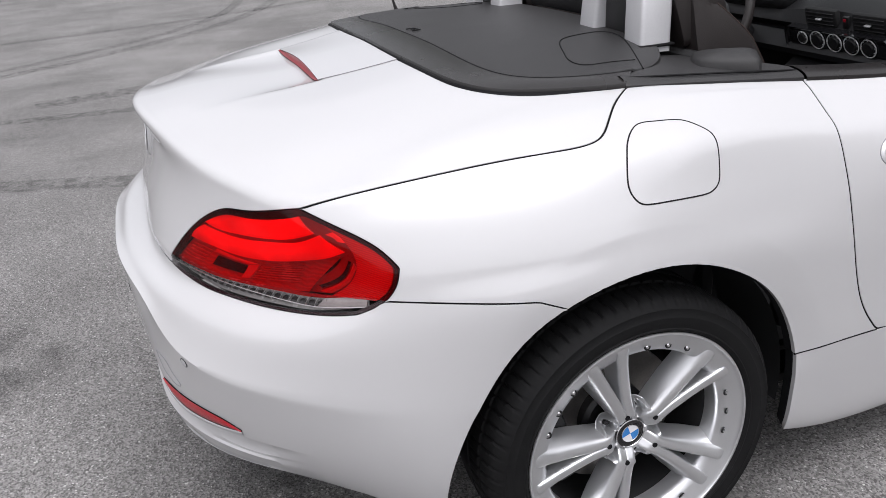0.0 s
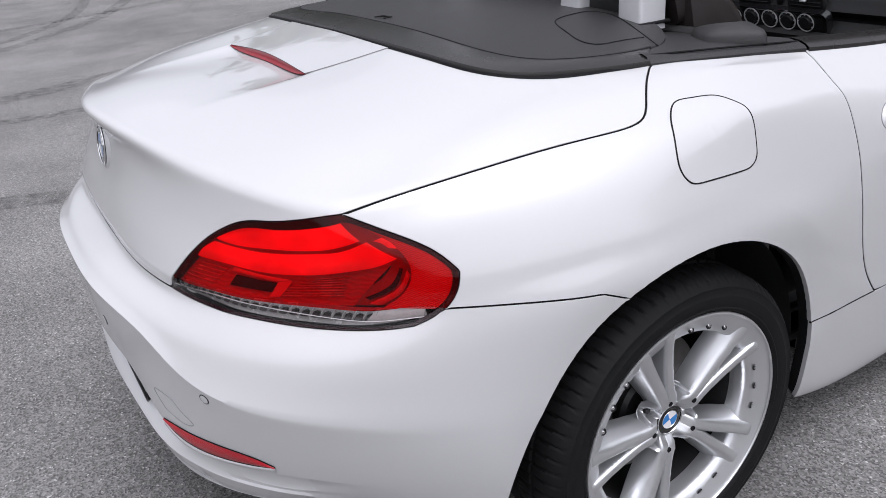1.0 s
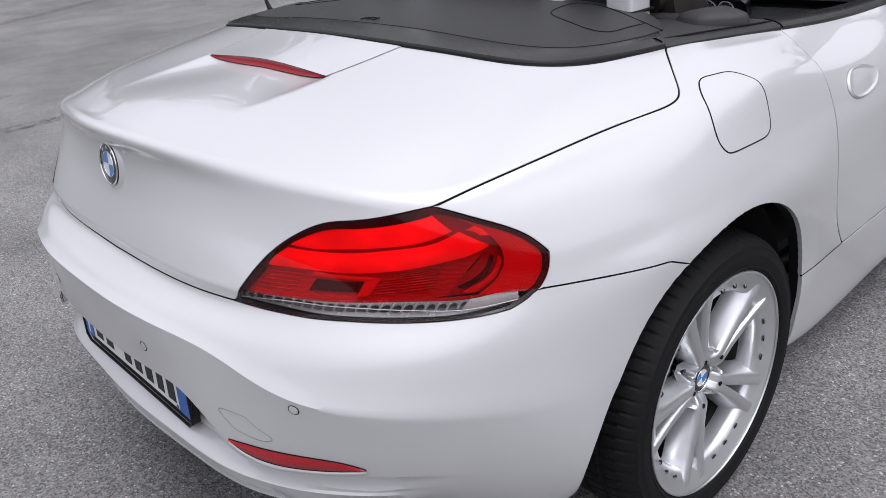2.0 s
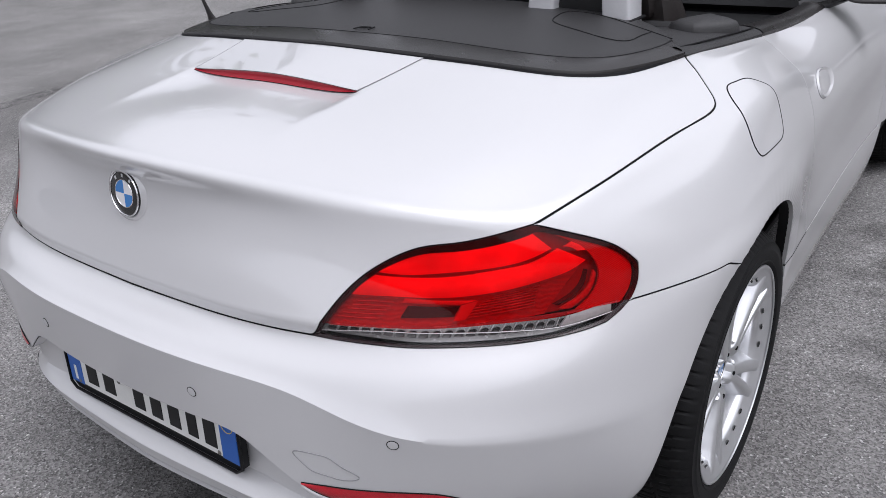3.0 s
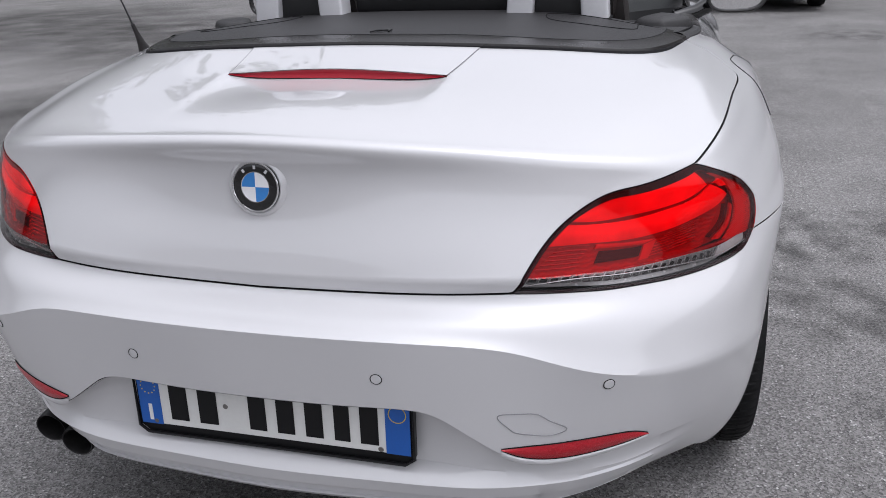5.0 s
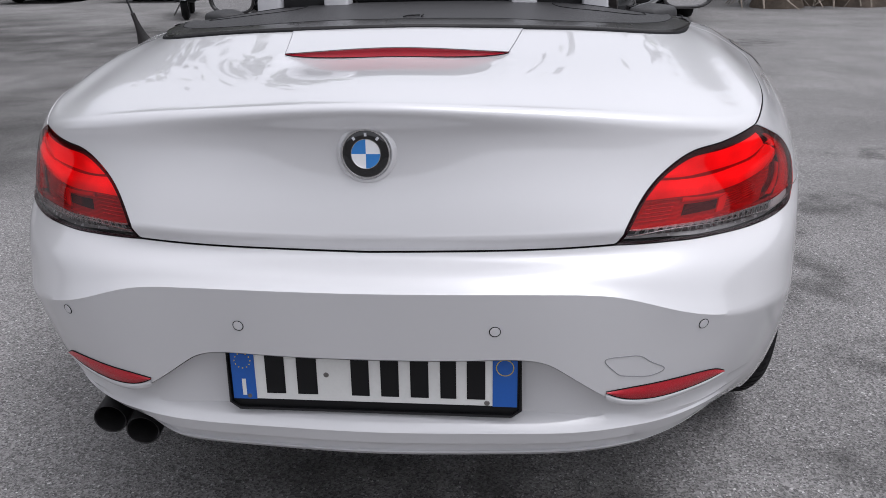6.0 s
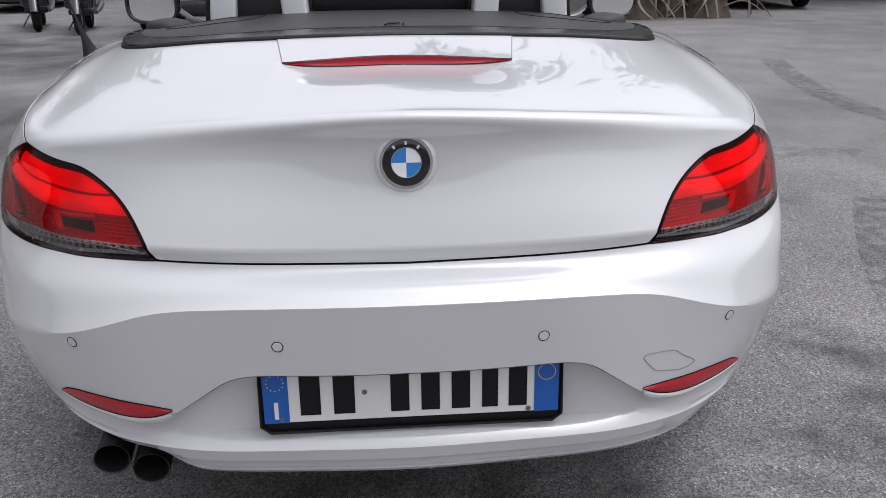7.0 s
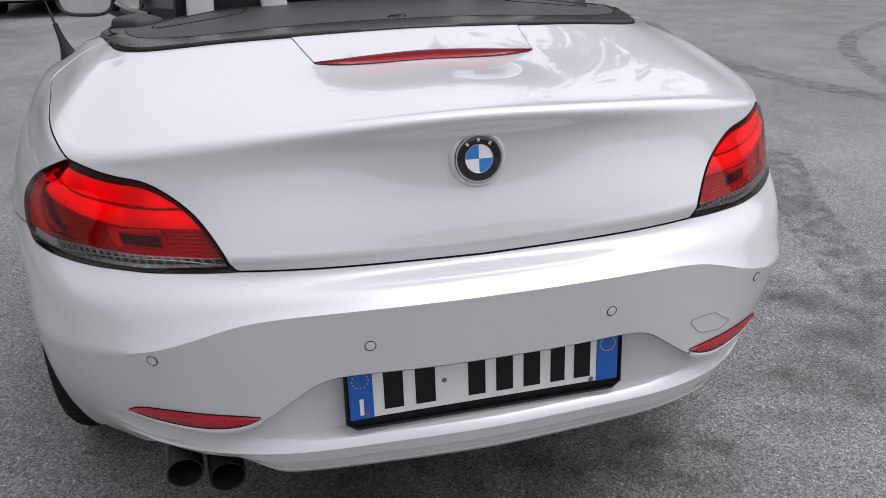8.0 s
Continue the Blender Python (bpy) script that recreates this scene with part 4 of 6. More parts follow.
def lamp_patch(lower, upper, depth, n=10, m=40, bulge=0.0, thick=.004):
    """A strip between two lines inside the lamp, that far under the lens, with a turned-down rim."""
    lo, hi = curve([(*p, 0) for p in lower], m)[:, :2], curve([(*p, 0) for p in upper], m)[:, :2]
    w = np.linspace(0, 1, n)[:, None, None]
    st = lo[None] * (1 - w) + hi[None] * w
    edge_rise = .055 * np.sin(np.pi * np.clip(st[..., 0], 0, 1)) ** .6
    st[..., 1] = (st[..., 1] - edge_rise) / (1 - edge_rise)
    q = lamp_place(st[..., 0], st[..., 1])
    N = skin_normal(q[..., 0], q[..., 1])
    P = skin(q[..., 0], q[..., 1]) - (depth - bulge * np.sin(np.pi * w)) * N
    ids = np.arange(n * m).reshape(n, m)
    ring = np.concatenate([ids[0], ids[1:, -1], ids[-1, -2::-1], ids[-2:0:-1, 0]])
    low_ring = P.reshape(-1, 3)[ring] - thick * N.reshape(-1, 3)[ring]
    k = len(ring)
    f = grid_faces(n, m) + [(int(ring[i]), int(ring[(i + 1) % k]), n * m + (i + 1) % k, n * m + i) for i in range(k)]
    return np.concatenate([P.reshape(-1, 3), low_ring]), f


def glass(name, tint, ior=1.45):
    """A clear thin cover: straight-through light with a mirror gloss that grows at a slant."""
    m = bpy.data.materials.new(name)
    m.use_nodes = True
    n, l = m.node_tree.nodes, m.node_tree.links
    n.remove(n["Principled BSDF"])
    t, g, fr, mx = n.new("ShaderNodeBsdfTransparent"), n.new("ShaderNodeBsdfGlossy"), n.new("ShaderNodeFresnel"), n.new("ShaderNodeMixShader")
    t.inputs["Color"].default_value = (*tint, 1)
    g.inputs["Roughness"].default_value = 0.03
    fr.inputs["IOR"].default_value = ior
    l.new(fr.outputs[0], mx.inputs[0])
    l.new(t.outputs[0], mx.inputs[1])
    l.new(g.outputs[0], mx.inputs[2])
    l.new(mx.outputs[0], n["Material Output"].inputs["Surface"])
    return m


LENS = glass("clear_lens", (0.93, 0.92, 0.92))
REDLENS = glass("red_lens", (0.88, 0.030, 0.036), 1.36)
PANE = glass("window_glass", (0.80, 0.84, 0.83))

for side in (1, -1):
    sg = (lambda q: q) if side > 0 else mirrored
    lampo = new("rear_lamp")
    lampo.parent = car
    lampo["label"] = "lit red rear lamp with a clear lower strip"
    lens = part("lens", *sg(lamp_patch([(.005, .083), (.155, .127), (.30, .157), (.455, .192), (.625, .242), (.785, .297), (.91, .44), (1, .47)], [(.002, .995), (.15, .995), (.30, .995), (.5, .995), (.7, .995), (.9, .995), (.97, .98), (.998, .9)], -.001, 30, 60)), REDLENS, lampo, "glossy red lens", 30)
    clear = part("clear_lens", *sg(lamp_patch([(.005, .005), (.3, .004), (.6, .004), (.85, .004), (.99, .02), (.996, .2), (.997, .44)], [(.005, .081), (.2, .137), (.45, .188), (.625, .240), (.785, .295), (.91, .438), (.997, .468)], -.001, 12, 60)), LENS, lampo, "clear lower lens", 30)
    clear.visible_shadow = False
    lens.visible_shadow = False
    # black frame round the lens
    rim = []
    for a, (s0, t0, s1, t1) in enumerate(((0, 0, 1, 0), (1, 0, 1, 1), (1, 1, 0, 1), (0, 1, 0, 0))):
        for k in np.linspace(0, 1, 40, endpoint=False):
            rim.append((s0 + (s1 - s0) * k, t0 + (t1 - t0) * k))
    rim = np.array(rim)
    centre = np.array((.45, .5))
    qo = lamp_place(rim[:, 0], rim[:, 1])
    Po, No = skin(qo[:, 0], qo[:, 1]), skin_normal(qo[:, 0], qo[:, 1])
    T = np.roll(Po, -1, 0) - np.roll(Po, 1, 0)
    In = np.cross(No, T)
    In /= np.linalg.norm(In, axis=1)[:, None]
    wide = np.where((rim[:, 0] < .001), .0065 + .008 * np.clip((rim[:, 1] - .35) / .5, 0, 1), .0065)
    wide = np.where(rim[:, 1] < .001, .0036, wide)
    for _ in range(6):
        wide = (np.roll(wide, 1) + wide + np.roll(wide, -1)) / 3
    Pi = Po + In * wide[:, None]
    ringm = (np.concatenate([Po - .0005 * No, Pi - .0020 * No, Pi - .012 * No]), grid_faces(3, len(rim), False, True))
    part("lamp_frame", *sg(ringm), SMOKE, lampo, "dark smoked lamp surround", 30)
    housing = lamp_patch([(0, 0), (.5, 0), (1, 0)], [(0, 1), (.5, 1), (1, 1)], .034, 16, 30)
    part("housing", *sg(housing), LINER, lampo)
    part("lamp_bezel", *sg(lamp_patch([(.01, .10), (.155, .14), (.30, .17), (.455, .205), (.625, .255), (.785, .31), (.90, .45), (.985, .50)], [(.01, .985), (.15, .985), (.30, .985), (.5, .985), (.7, .985), (.9, .985), (.96, .97), (.985, .9)], .021, 20, 50)), DEEPRED, lampo)
    part("light_guide", *sg(lamp_patch([(.025, .37), (.115, .415), (.195, .49), (.265, .59), (.30, .725), (.33, .87)], [(.015, .40), (.038, .53), (.034, .68), (.030, .82), (.05, .955)], .006, 14, 60, .004)), GLOW, lampo, "glowing red light guide")
    part("light_guide", *sg(lamp_patch([(.02, .235), (.15, .29), (.29, .345), (.42, .445), (.51, .60), (.60, .835)], [(.025, .352), (.125, .40), (.225, .475), (.305, .605), (.345, .745), (.365, .88)], .007, 14, 60, .005)), GLOW, lampo, "glowing red light guide")
    part("guide_end", *sg(lamp_patch([(.385, .90), (.44, .905), (.50, .89)], [(.40, .955), (.47, .955), (.56, .915)], .008, 6, 20, .003)), GLOW, lampo)
    part("lower_reflector", *sg(lamp_patch([(.01, .085), (.155, .13), (.30, .16), (.455, .195), (.625, .245), (.70, .28)], [(.02, .235), (.15, .29), (.29, .345), (.42, .445), (.51, .60), (.60, .80)], .015, 14, 60)), RIBBEDRED, lampo, "dark red ribbed reflector")
    for k in range(10):
        a, b = .405 + .006 * k, .62 - .012 * k
        h = .225 + .026 * k
        part("reflector_rib", *sg(lamp_patch([(a, h), ((a + b) / 2, h + .055), (b, h + .13)], [(a, h + .008), ((a + b) / 2, h + .066), (b, h + .139)], .0125, 3, 16, .0008)), DIMGLOW, lampo)
    for k in range(6):
        a, h = .03 + .006 * k, .125 + .022 * k
        part("reflector_rib", *sg(lamp_patch([(a, h), (.10, h + .022), (.165, h + .044)], [(a, h + .007), (.10, h + .030), (.165, h + .052)], .0125, 3, 12, .0008)), DIMGLOW, lampo)
    part("lamp_box", *sg(lamp_patch([(.225, .195), (.30, .220), (.385, .245)], [(.215, .262), (.30, .288), (.37, .312)], .0115, 4, 10)), SMOKE, lampo, "dark box behind the lens")
    part("box_frame", *sg(lamp_patch([(.19, .27), (.29, .300), (.365, .322)], [(.185, .295), (.29, .325), (.40, .365)], .010, 4, 14, .001)), BRACKETRED, lampo)
    part("box_frame", *sg(lamp_patch([(.395, .215), (.385, .27), (.37, .32)], [(.43, .23), (.425, .28), (.405, .365)], .010, 4, 14, .001)), BRACKETRED, lampo)
    part("side_reflector", *sg(lamp_patch([(.80, .33), (.80, .50), (.765, .68), (.69, .82), (.50, .925), (.25, .965)], [(.972, .42), (.975, .62), (.965, .80), (.92, .955), (.60, .982), (.25, .98)], .006, 12, 50, .002)), CORNERRED, lampo, "red corner reflector with a fine grid")
    part("lamp_pocket", *sg(lamp_patch([(.61, .40), (.63, .56), (.60, .74)], [(.725, .36), (.745, .55), (.68, .76)], .017, 10, 24, -.006)), SMOKE, lampo, "dark pocket behind the lens")
    part("pocket_wall", *sg(lamp_patch([(.735, .34), (.755, .55), (.70, .77)], [(.785, .34), (.79, .53), (.735, .74)], .011, 6, 24, .002)), DIMGLOW, lampo)
    # clear strip with its row of small reflectors
    top = [(.012, .088), (.155, .132), (.30, .162), (.455, .197), (.625, .247), (.785, .302), (.925, .452)]
    bot = [(.012, .026), (.175, .060), (.33, .074), (.495, .082), (.67, .090), (.835, .105), (.985, .245)]
    part("clear_strip", *sg(lamp_patch(bot, top, .011, 6, 60)), CLEAR, lampo, "clear lower strip")
    lo, hi = curve([(*p, 0) for p in bot], 81)[:, :2], curve([(*p, 0) for p in top], 81)[:, :2]
    for k in range(21):
        i = 1 + k * 3
        a, b, c, d = lo[i], lo[i + 3], hi[i + 3], hi[i]
        lf = lambda u, w: a + (b - a) * u + (d - a) * w
        cell = part("led_cell", *sg(lamp_patch([lf(.06, .30), lf(.45, .26), lf(.86, .30)], [lf(.14, .62), lf(.45, .72), lf(.80, .62)], .0082, 6, 8, -.002, .003)), CUP, lampo, "dark reflector cup")
        part("cell_facet", *sg(lamp_patch([lf(.90, .28), lf(.93, .28), lf(.97, .28)], [lf(.94, .96), lf(.98, .96), lf(1.03, .96)], .0062, 4, 5, .001, .004)), LED, cell)
        for u in (.18, .34, .50, .66):
            part("cell_facet", *sg(lamp_patch([lf(u, .74), lf(u + .03, .74), lf(u + .07, .74)], [lf(u + .02, .96), lf(u + .05, .96), lf(u + .09, .96)], .0066, 3, 4, .0006, .003)), LED, cell)
    part("strip_edge", *sg(tube(np.array([skin(*lamp_place(p[:1], p[1:])[0][:, None])[0] - .003 * skin_normal(*lamp_place(p[:1], p[1:])[0][:, None])[0] for p in lo + (hi - lo) * .10]), .0011, 6)), LED, lampo, "bright lower edge of the strip")
    part("turn_cell", *sg(lamp_patch([(.80, .12), (.88, .14), (.972, .255)], [(.785, .292), (.85, .358), (.925, .448)], .007, 5, 10, .002)), CLEARCELL, lampo, "clear corner of the strip")

# ---- boot lid: badge, third brake light, lid panel over it ----
def decks(xs, ys):
    """The points of the skin above plan points on the boot lid."""
    xs, ys = np.asarray(xs, float), np.asarray(ys, float)
    P = np.stack([np.abs(xs), ys, np.full_like(xs, .965)], 1)
    for _ in range(3):
        q = on_skin(P)
        S = skin(q[:, 0], q[:, 1])
        P = np.stack([P[:, 0] + np.abs(xs) - S[:, 0], P[:, 1] + ys - S[:, 1], S[:, 2]], 1)
    return np.stack([xs, ys, P[:, 2]], 1)


qb = on_skin([(0.001, .235, .846)])[0]
qb[0] = .001
nb = skin_normal(qb[:1], qb[1:])[0]
nb[0] = 0
bp = skin(qb[:1], qb[1:])[0] * (0, 1, 1)
face = Matrix.Translation(bp + .0065 * nb) @ Vector(nb).to_track_quat("X", "Z").to_matrix().to_4x4()
lid_badge = badge(boot_lid, lambda q: q, face, .041)
part("badge_surround", *moved(lathe([(.0415, -.001), (.044, .0005), (.049, -.002), (.052, -.008)], 60), face), PAINT, lid_badge)

xs = np.linspace(-.229, .229, 61)
top_l = decks(xs, light_line(xs))
hgt = .0165 * np.clip(1 - (np.abs(xs) / .2285) ** 2.4, 0, 1) ** .8
lens_rows = [top_l - np.stack([0 * xs, .002 + .004 * w - .003 * np.sin(np.pi * w) * np.ones_like(xs), hgt * w + .0006], 1) for w in np.linspace(0, 1, 7)]
lens_rows.append(lens_rows[-1] + (0, .01, -.003))
brake_light = part("brake_light", np.array(lens_rows).reshape(-1, 3), grid_faces(8, 61), MESHRED, boot_lid, "dark red third brake light, unlit")
part("brake_light_rim", *tube(np.array(lens_rows[0]) + (0, -.0003, .0004), .0006, 6), JOINT, boot_lid)
part("brake_light_rim", *tube(np.array(lens_rows[6]) + (0, -.0003, -.0004), .0006, 6), JOINT, boot_lid)
hump = []
for w in np.linspace(0, 1, 9):
    half = .229 + .027 * w
    xx = np.linspace(-1, 1, 31) * half
    y0 = light_line(np.minimum(np.abs(xx), .229)) - .003
    hump.append(decks(xx, y0 + (.772 - y0) * w) + (0, 0, .0014))
hump = np.array(hump)
hv = np.concatenate([hump.reshape(-1, 3), hump[0] + (0, .001, -.0022), hump[0] + (0, .02, -.0022)])
part("lid_centre_panel", hv, grid_faces(9, 31) + [(i, i + 1, 279 + i + 1, 279 + i) for i in range(30)] + [(279 + i, 280 + i, 311 + i, 310 + i) for i in range(30)], PAINT, boot_lid, "white panel above the brake light")
for e in (0, -1):
    part("lid_joint", *tube(hump[:, e] + (0, 0, -.0004), .0010, 6), GREYLINE, boot_lid)

# ---- rear bumper: sensors, towing flap, reflectors ----
def disc_on(p, r, lift=.0008):
    q = on_skin([(abs(p[0]), p[1], p[2])])[0]
    n, s = skin_normal(q[:1], q[1:])[0], skin(q[:1], q[1:])[0]
    sg = 1 if p[0] >= 0 else -1
    n, s = n * (sg, 1, 1), s * (sg, 1, 1)
    return Matrix.Translation(s + lift * n) @ Vector(n).to_track_quat("Z", "Y").to_matrix().to_4x4()


for x, y, z in ((.219, .129, .570), (-.219, .129, .570), (.570, .227, .554), (-.570, .227, .554)):
    m = disc_on((x, y, z), .009)
    sensor = part("parking_sensor", *moved(lathe([(.0001, .0008), (.0078, .0006), (.0084, 0), (.0084, -.004)], 32, "z"), m), PAINT, rear_bumper, "round white parking sensor")
    w = np.linspace(0, 2 * math.pi, 40, endpoint=False)
    part("sensor_ring", *moved(tube([(.0092 * math.cos(k), .0092 * math.sin(k), -.0004) for k in w], .0007, 6, True), m), JOINT, sensor)


def loop_on_skin(P, n=60, lift=0.0):
    P = np.asarray(P, float)
    k = np.arange(len(P) + 6) - 3
    ring = spline(k, P[k % len(P)], np.linspace(0, len(P), n, endpoint=False))
    q = on_skin(ring)
    return skin(q[:, 0], q[:, 1]) + lift * skin_normal(q[:, 0], q[:, 1])


flap = loop_on_skin([(.404, .171, .502), (.420, .176, .508), (.444, .182, .508), (.467, .188, .505), (.487, .195, .490), (.511, .204, .473), (.487, .197, .463), (.460, .190, .466), (.434, .181, .471), (.419, .176, .483)], 60)
part("towing_flap_joint", *tube(flap, .0010, 6, True), GREYLINE, rear_bumper, "fine joint of the towing eye cover")

REFL_TOP = curve([(.409, .176, .441), (.448, .187, .4445), (.490, .199, .4455), (.537, .218, .446), (.586, .243, .443), (.622, .268, .434), (.644, .289, .419)], 40)
REFL_LOW = curve([(.409, .176, .439), (.432, .183, .427), (.473, .197, .4165), (.520, .216, .413), (.567, .239, .4135), (.615, .268, .415), (.644, .289, .417)], 40)
for side in (1, -1):
    sg = (lambda q: q) if side > 0 else mirrored
    ql, qh = on_skin(REFL_LOW), on_skin(REFL_TOP)
    rows = []
    for w in np.linspace(0, 1, 7):
        q = ql * (1 - w) + qh * w
        rows.append(skin(q[:, 0], q[:, 1]) + (.0010 + .0030 * math.sin(math.pi * w)) * skin_normal(q[:, 0], q[:, 1]))
    reflector = part("rear_reflector", *sg((np.array(rows).reshape(-1, 3), grid_faces(7, 40))), REFLEX, rear_bumper, "slim red rear reflector")
    part("reflector_joint", *sg(tube(np.concatenate([rows[0], rows[-1][::-1]]), .0011, 6, True)), JOINT, reflector)
    ledge = []
    for dz, out in ((-.001, 0), (-.004, .003), (-.009, .0035), (-.015, 0)):
        q = on_skin(REFL_LOW + (0, 0, dz))
        ledge.append(skin(q[:, 0], q[:, 1]) + (out - .0004) * skin_normal(q[:, 0], q[:, 1]))
    part("reflector_ledge", *sg((np.array(ledge).reshape(-1, 3), grid_faces(4, 40))), PAINT, rear_bumper)

# ---- number plate ----
plate = new("number_plate")
plate.parent = rear_bumper
plate["label"] = "white number plate with blue ends in a black holder"
plate.matrix_basis = pose(0, .181, .451, -3, 0, 0)
W2, H2 = .262, .064
holder = [(-W2, 0, H2), (W2, 0, H2), (W2, 0, -H2 + .012), (W2 - .016, 0, -H2), (-W2 + .016, 0, -H2), (-W2, 0, -H2 + .012)]
part("holder", *prism(holder, .012), PLATEBLACK, plate, "black plate holder", 0)
part("holder_rim", *tube([(x, -.0045, z) for x, y, z in holder], .0032, 8, True, up=(0, 1, 0)), PLATEBLACK, plate)
part("plate_sheet", *block(.510, .003, .104, .001, 1, (0, -.002, .006)), PLATEWHITE, plate, "", 0)
for sd in (-1, 1):
    part("blue_band", *block(.043, .001, .104, 0, 1, (sd * .2345, -.0042, .006)), PLATEBLUE, plate, "blue end band", 0)
for cx, wd in ((-.176, .050), (-.118, .052), (-.022, .046), (.031, .046), (.084, .046), (.135, .040), (.184, .046)):
    part("plate_bar", *block(wd * .70, .001, .074, 0, 1, (cx, -.0042, .004)), PLATEBLACK, plate, "", 0)
part("plate_bar", *block(.007, .001, .032, 0, 1, (-.2345, -.0052, -.022)), PLATEWHITE, plate, "", 0)
w = np.linspace(0, 2 * math.pi, 40, endpoint=False)
part("yellow_ring", *tube([(.2345 + .015 * math.cos(k), -.0050, .030 + .015 * math.sin(k)) for k in w], .0008, 6, True, up=(0, 1, 0)), YELLOW, plate, "thin yellow ring")
for k in range(12):
    a = k * math.pi / 6
    part("yellow_dot", *moved(lathe([(.0001, .0006), (.0012, .0006), (.0014, 0)], 8, "z"), Matrix.Translation((-.2345 + .0145 * math.cos(a), -.0048, .030 + .0145 * math.sin(a))) @ Matrix.Rotation(radians(90), 4, "X")), YELLOW, plate)
for x, z in ((-.083, .006), (.203, -.040), (-.226, -.040)):
    part("plate_screw", *moved(lathe([(.0001, .001), (.004, .001), (.005, 0)], 14, "z"), Matrix.Translation((x, -.004, z)) @ Matrix.Rotation(radians(90), 4, "X")), STEEL, plate)

# ---- exhaust ----
for x, y, z in ((-.562, .262, .291), (-.487, .243, .280)):
    a = pose(x + .006, y, z, 5, 0, 4)
    pipe = lathe([(.024, .14), (.027, .06), (.0285, .006), (.0305, 0), (.0325, -.001), (.0335, .003), (.0335, .14), (.030, .32)], 40, "y")
    part("exhaust_pipe", *moved(pipe, a), EXHAUST, car, "dark sooty round exhaust tail pipe")
part("exhaust_silencer", *block(.62, .22, .13, .05, 4, (-.30, .56, .30)), LINER, car)
part("under_tray", *block(.9, .4, .02, .005, 1, (0, .62, .245)), LINER, car)
part("under_floor", *block(1.30, 2.4, .03, .005, 1, (0, 2.5, .19)), LINER, car)

# ---- aerial ----
fin = []
for k, w in enumerate(np.linspace(0, 1, 14)):
    r = .0045 + .013 * (1 - w) ** 2.2
    fin.append([(r * 1.25 * math.cos(a) - .004 * w, r * .55 * math.sin(a), .085 * w - .006) for a in np.linspace(0, 2 * math.pi, 14, endpoint=False)])
ae = Matrix.Translation((-.762, 1.10, .931)) @ Matrix.Rotation(radians(-8), 4, "Y") @ Matrix.Rotation(radians(12), 4, "X") @ Matrix.Rotation(radians(20), 4, "Z")
aerial = part("aerial", *moved((np.array(fin).reshape(-1, 3), grid_faces(14, 14, False, True)), ae), TRIM, car, "short black aerial")
part("aerial_rod", *moved(tube([(-.004, 0, .075), (-.006, 0, .13), (-.010, 0, .20)], (.0028, .0022, .0016), 8), ae), RUBBER, aerial)

# ---- fuel flap on the right quarter panel ----
fuel = loop_on_skin([(.772, 1.035, .921), (.774, 1.074, .924), (.783, 1.120, .920), (.802, 1.148, .904), (.819, 1.162, .884), (.841, 1.160, .849), (.854, 1.154, .821), (.860, 1.138, .809), (.862, 1.112, .806), (.862, 1.054, .807), (.860, 1.010, .808), (.857, .990, .815), (.847, .979, .832), (.831, .981, .857), (.800, 1.000, .893)], 90)
qf = on_skin(fuel)
cen = qf.mean(0)
rows = []
for w in (0, .25, .5, .75, .9, .985):
    q = cen + (qf - cen) * w
    rows.append(skin(q[:, 0], q[:, 1]) + .0008 * skin_normal(q[:, 0], q[:, 1]))
rows.append(rows[-1] - .003 * skin_normal(qf[:, 0], qf[:, 1]))
fuel_flap = part("fuel_flap", np.array(rows).reshape(-1, 3), grid_faces(len(rows), 90, False, True), PAINT, quarter_panel, "rounded white fuel filler flap", 30)
part("fuel_flap_joint", *tube(fuel, .0016, 6, True), JOINT, fuel_flap)

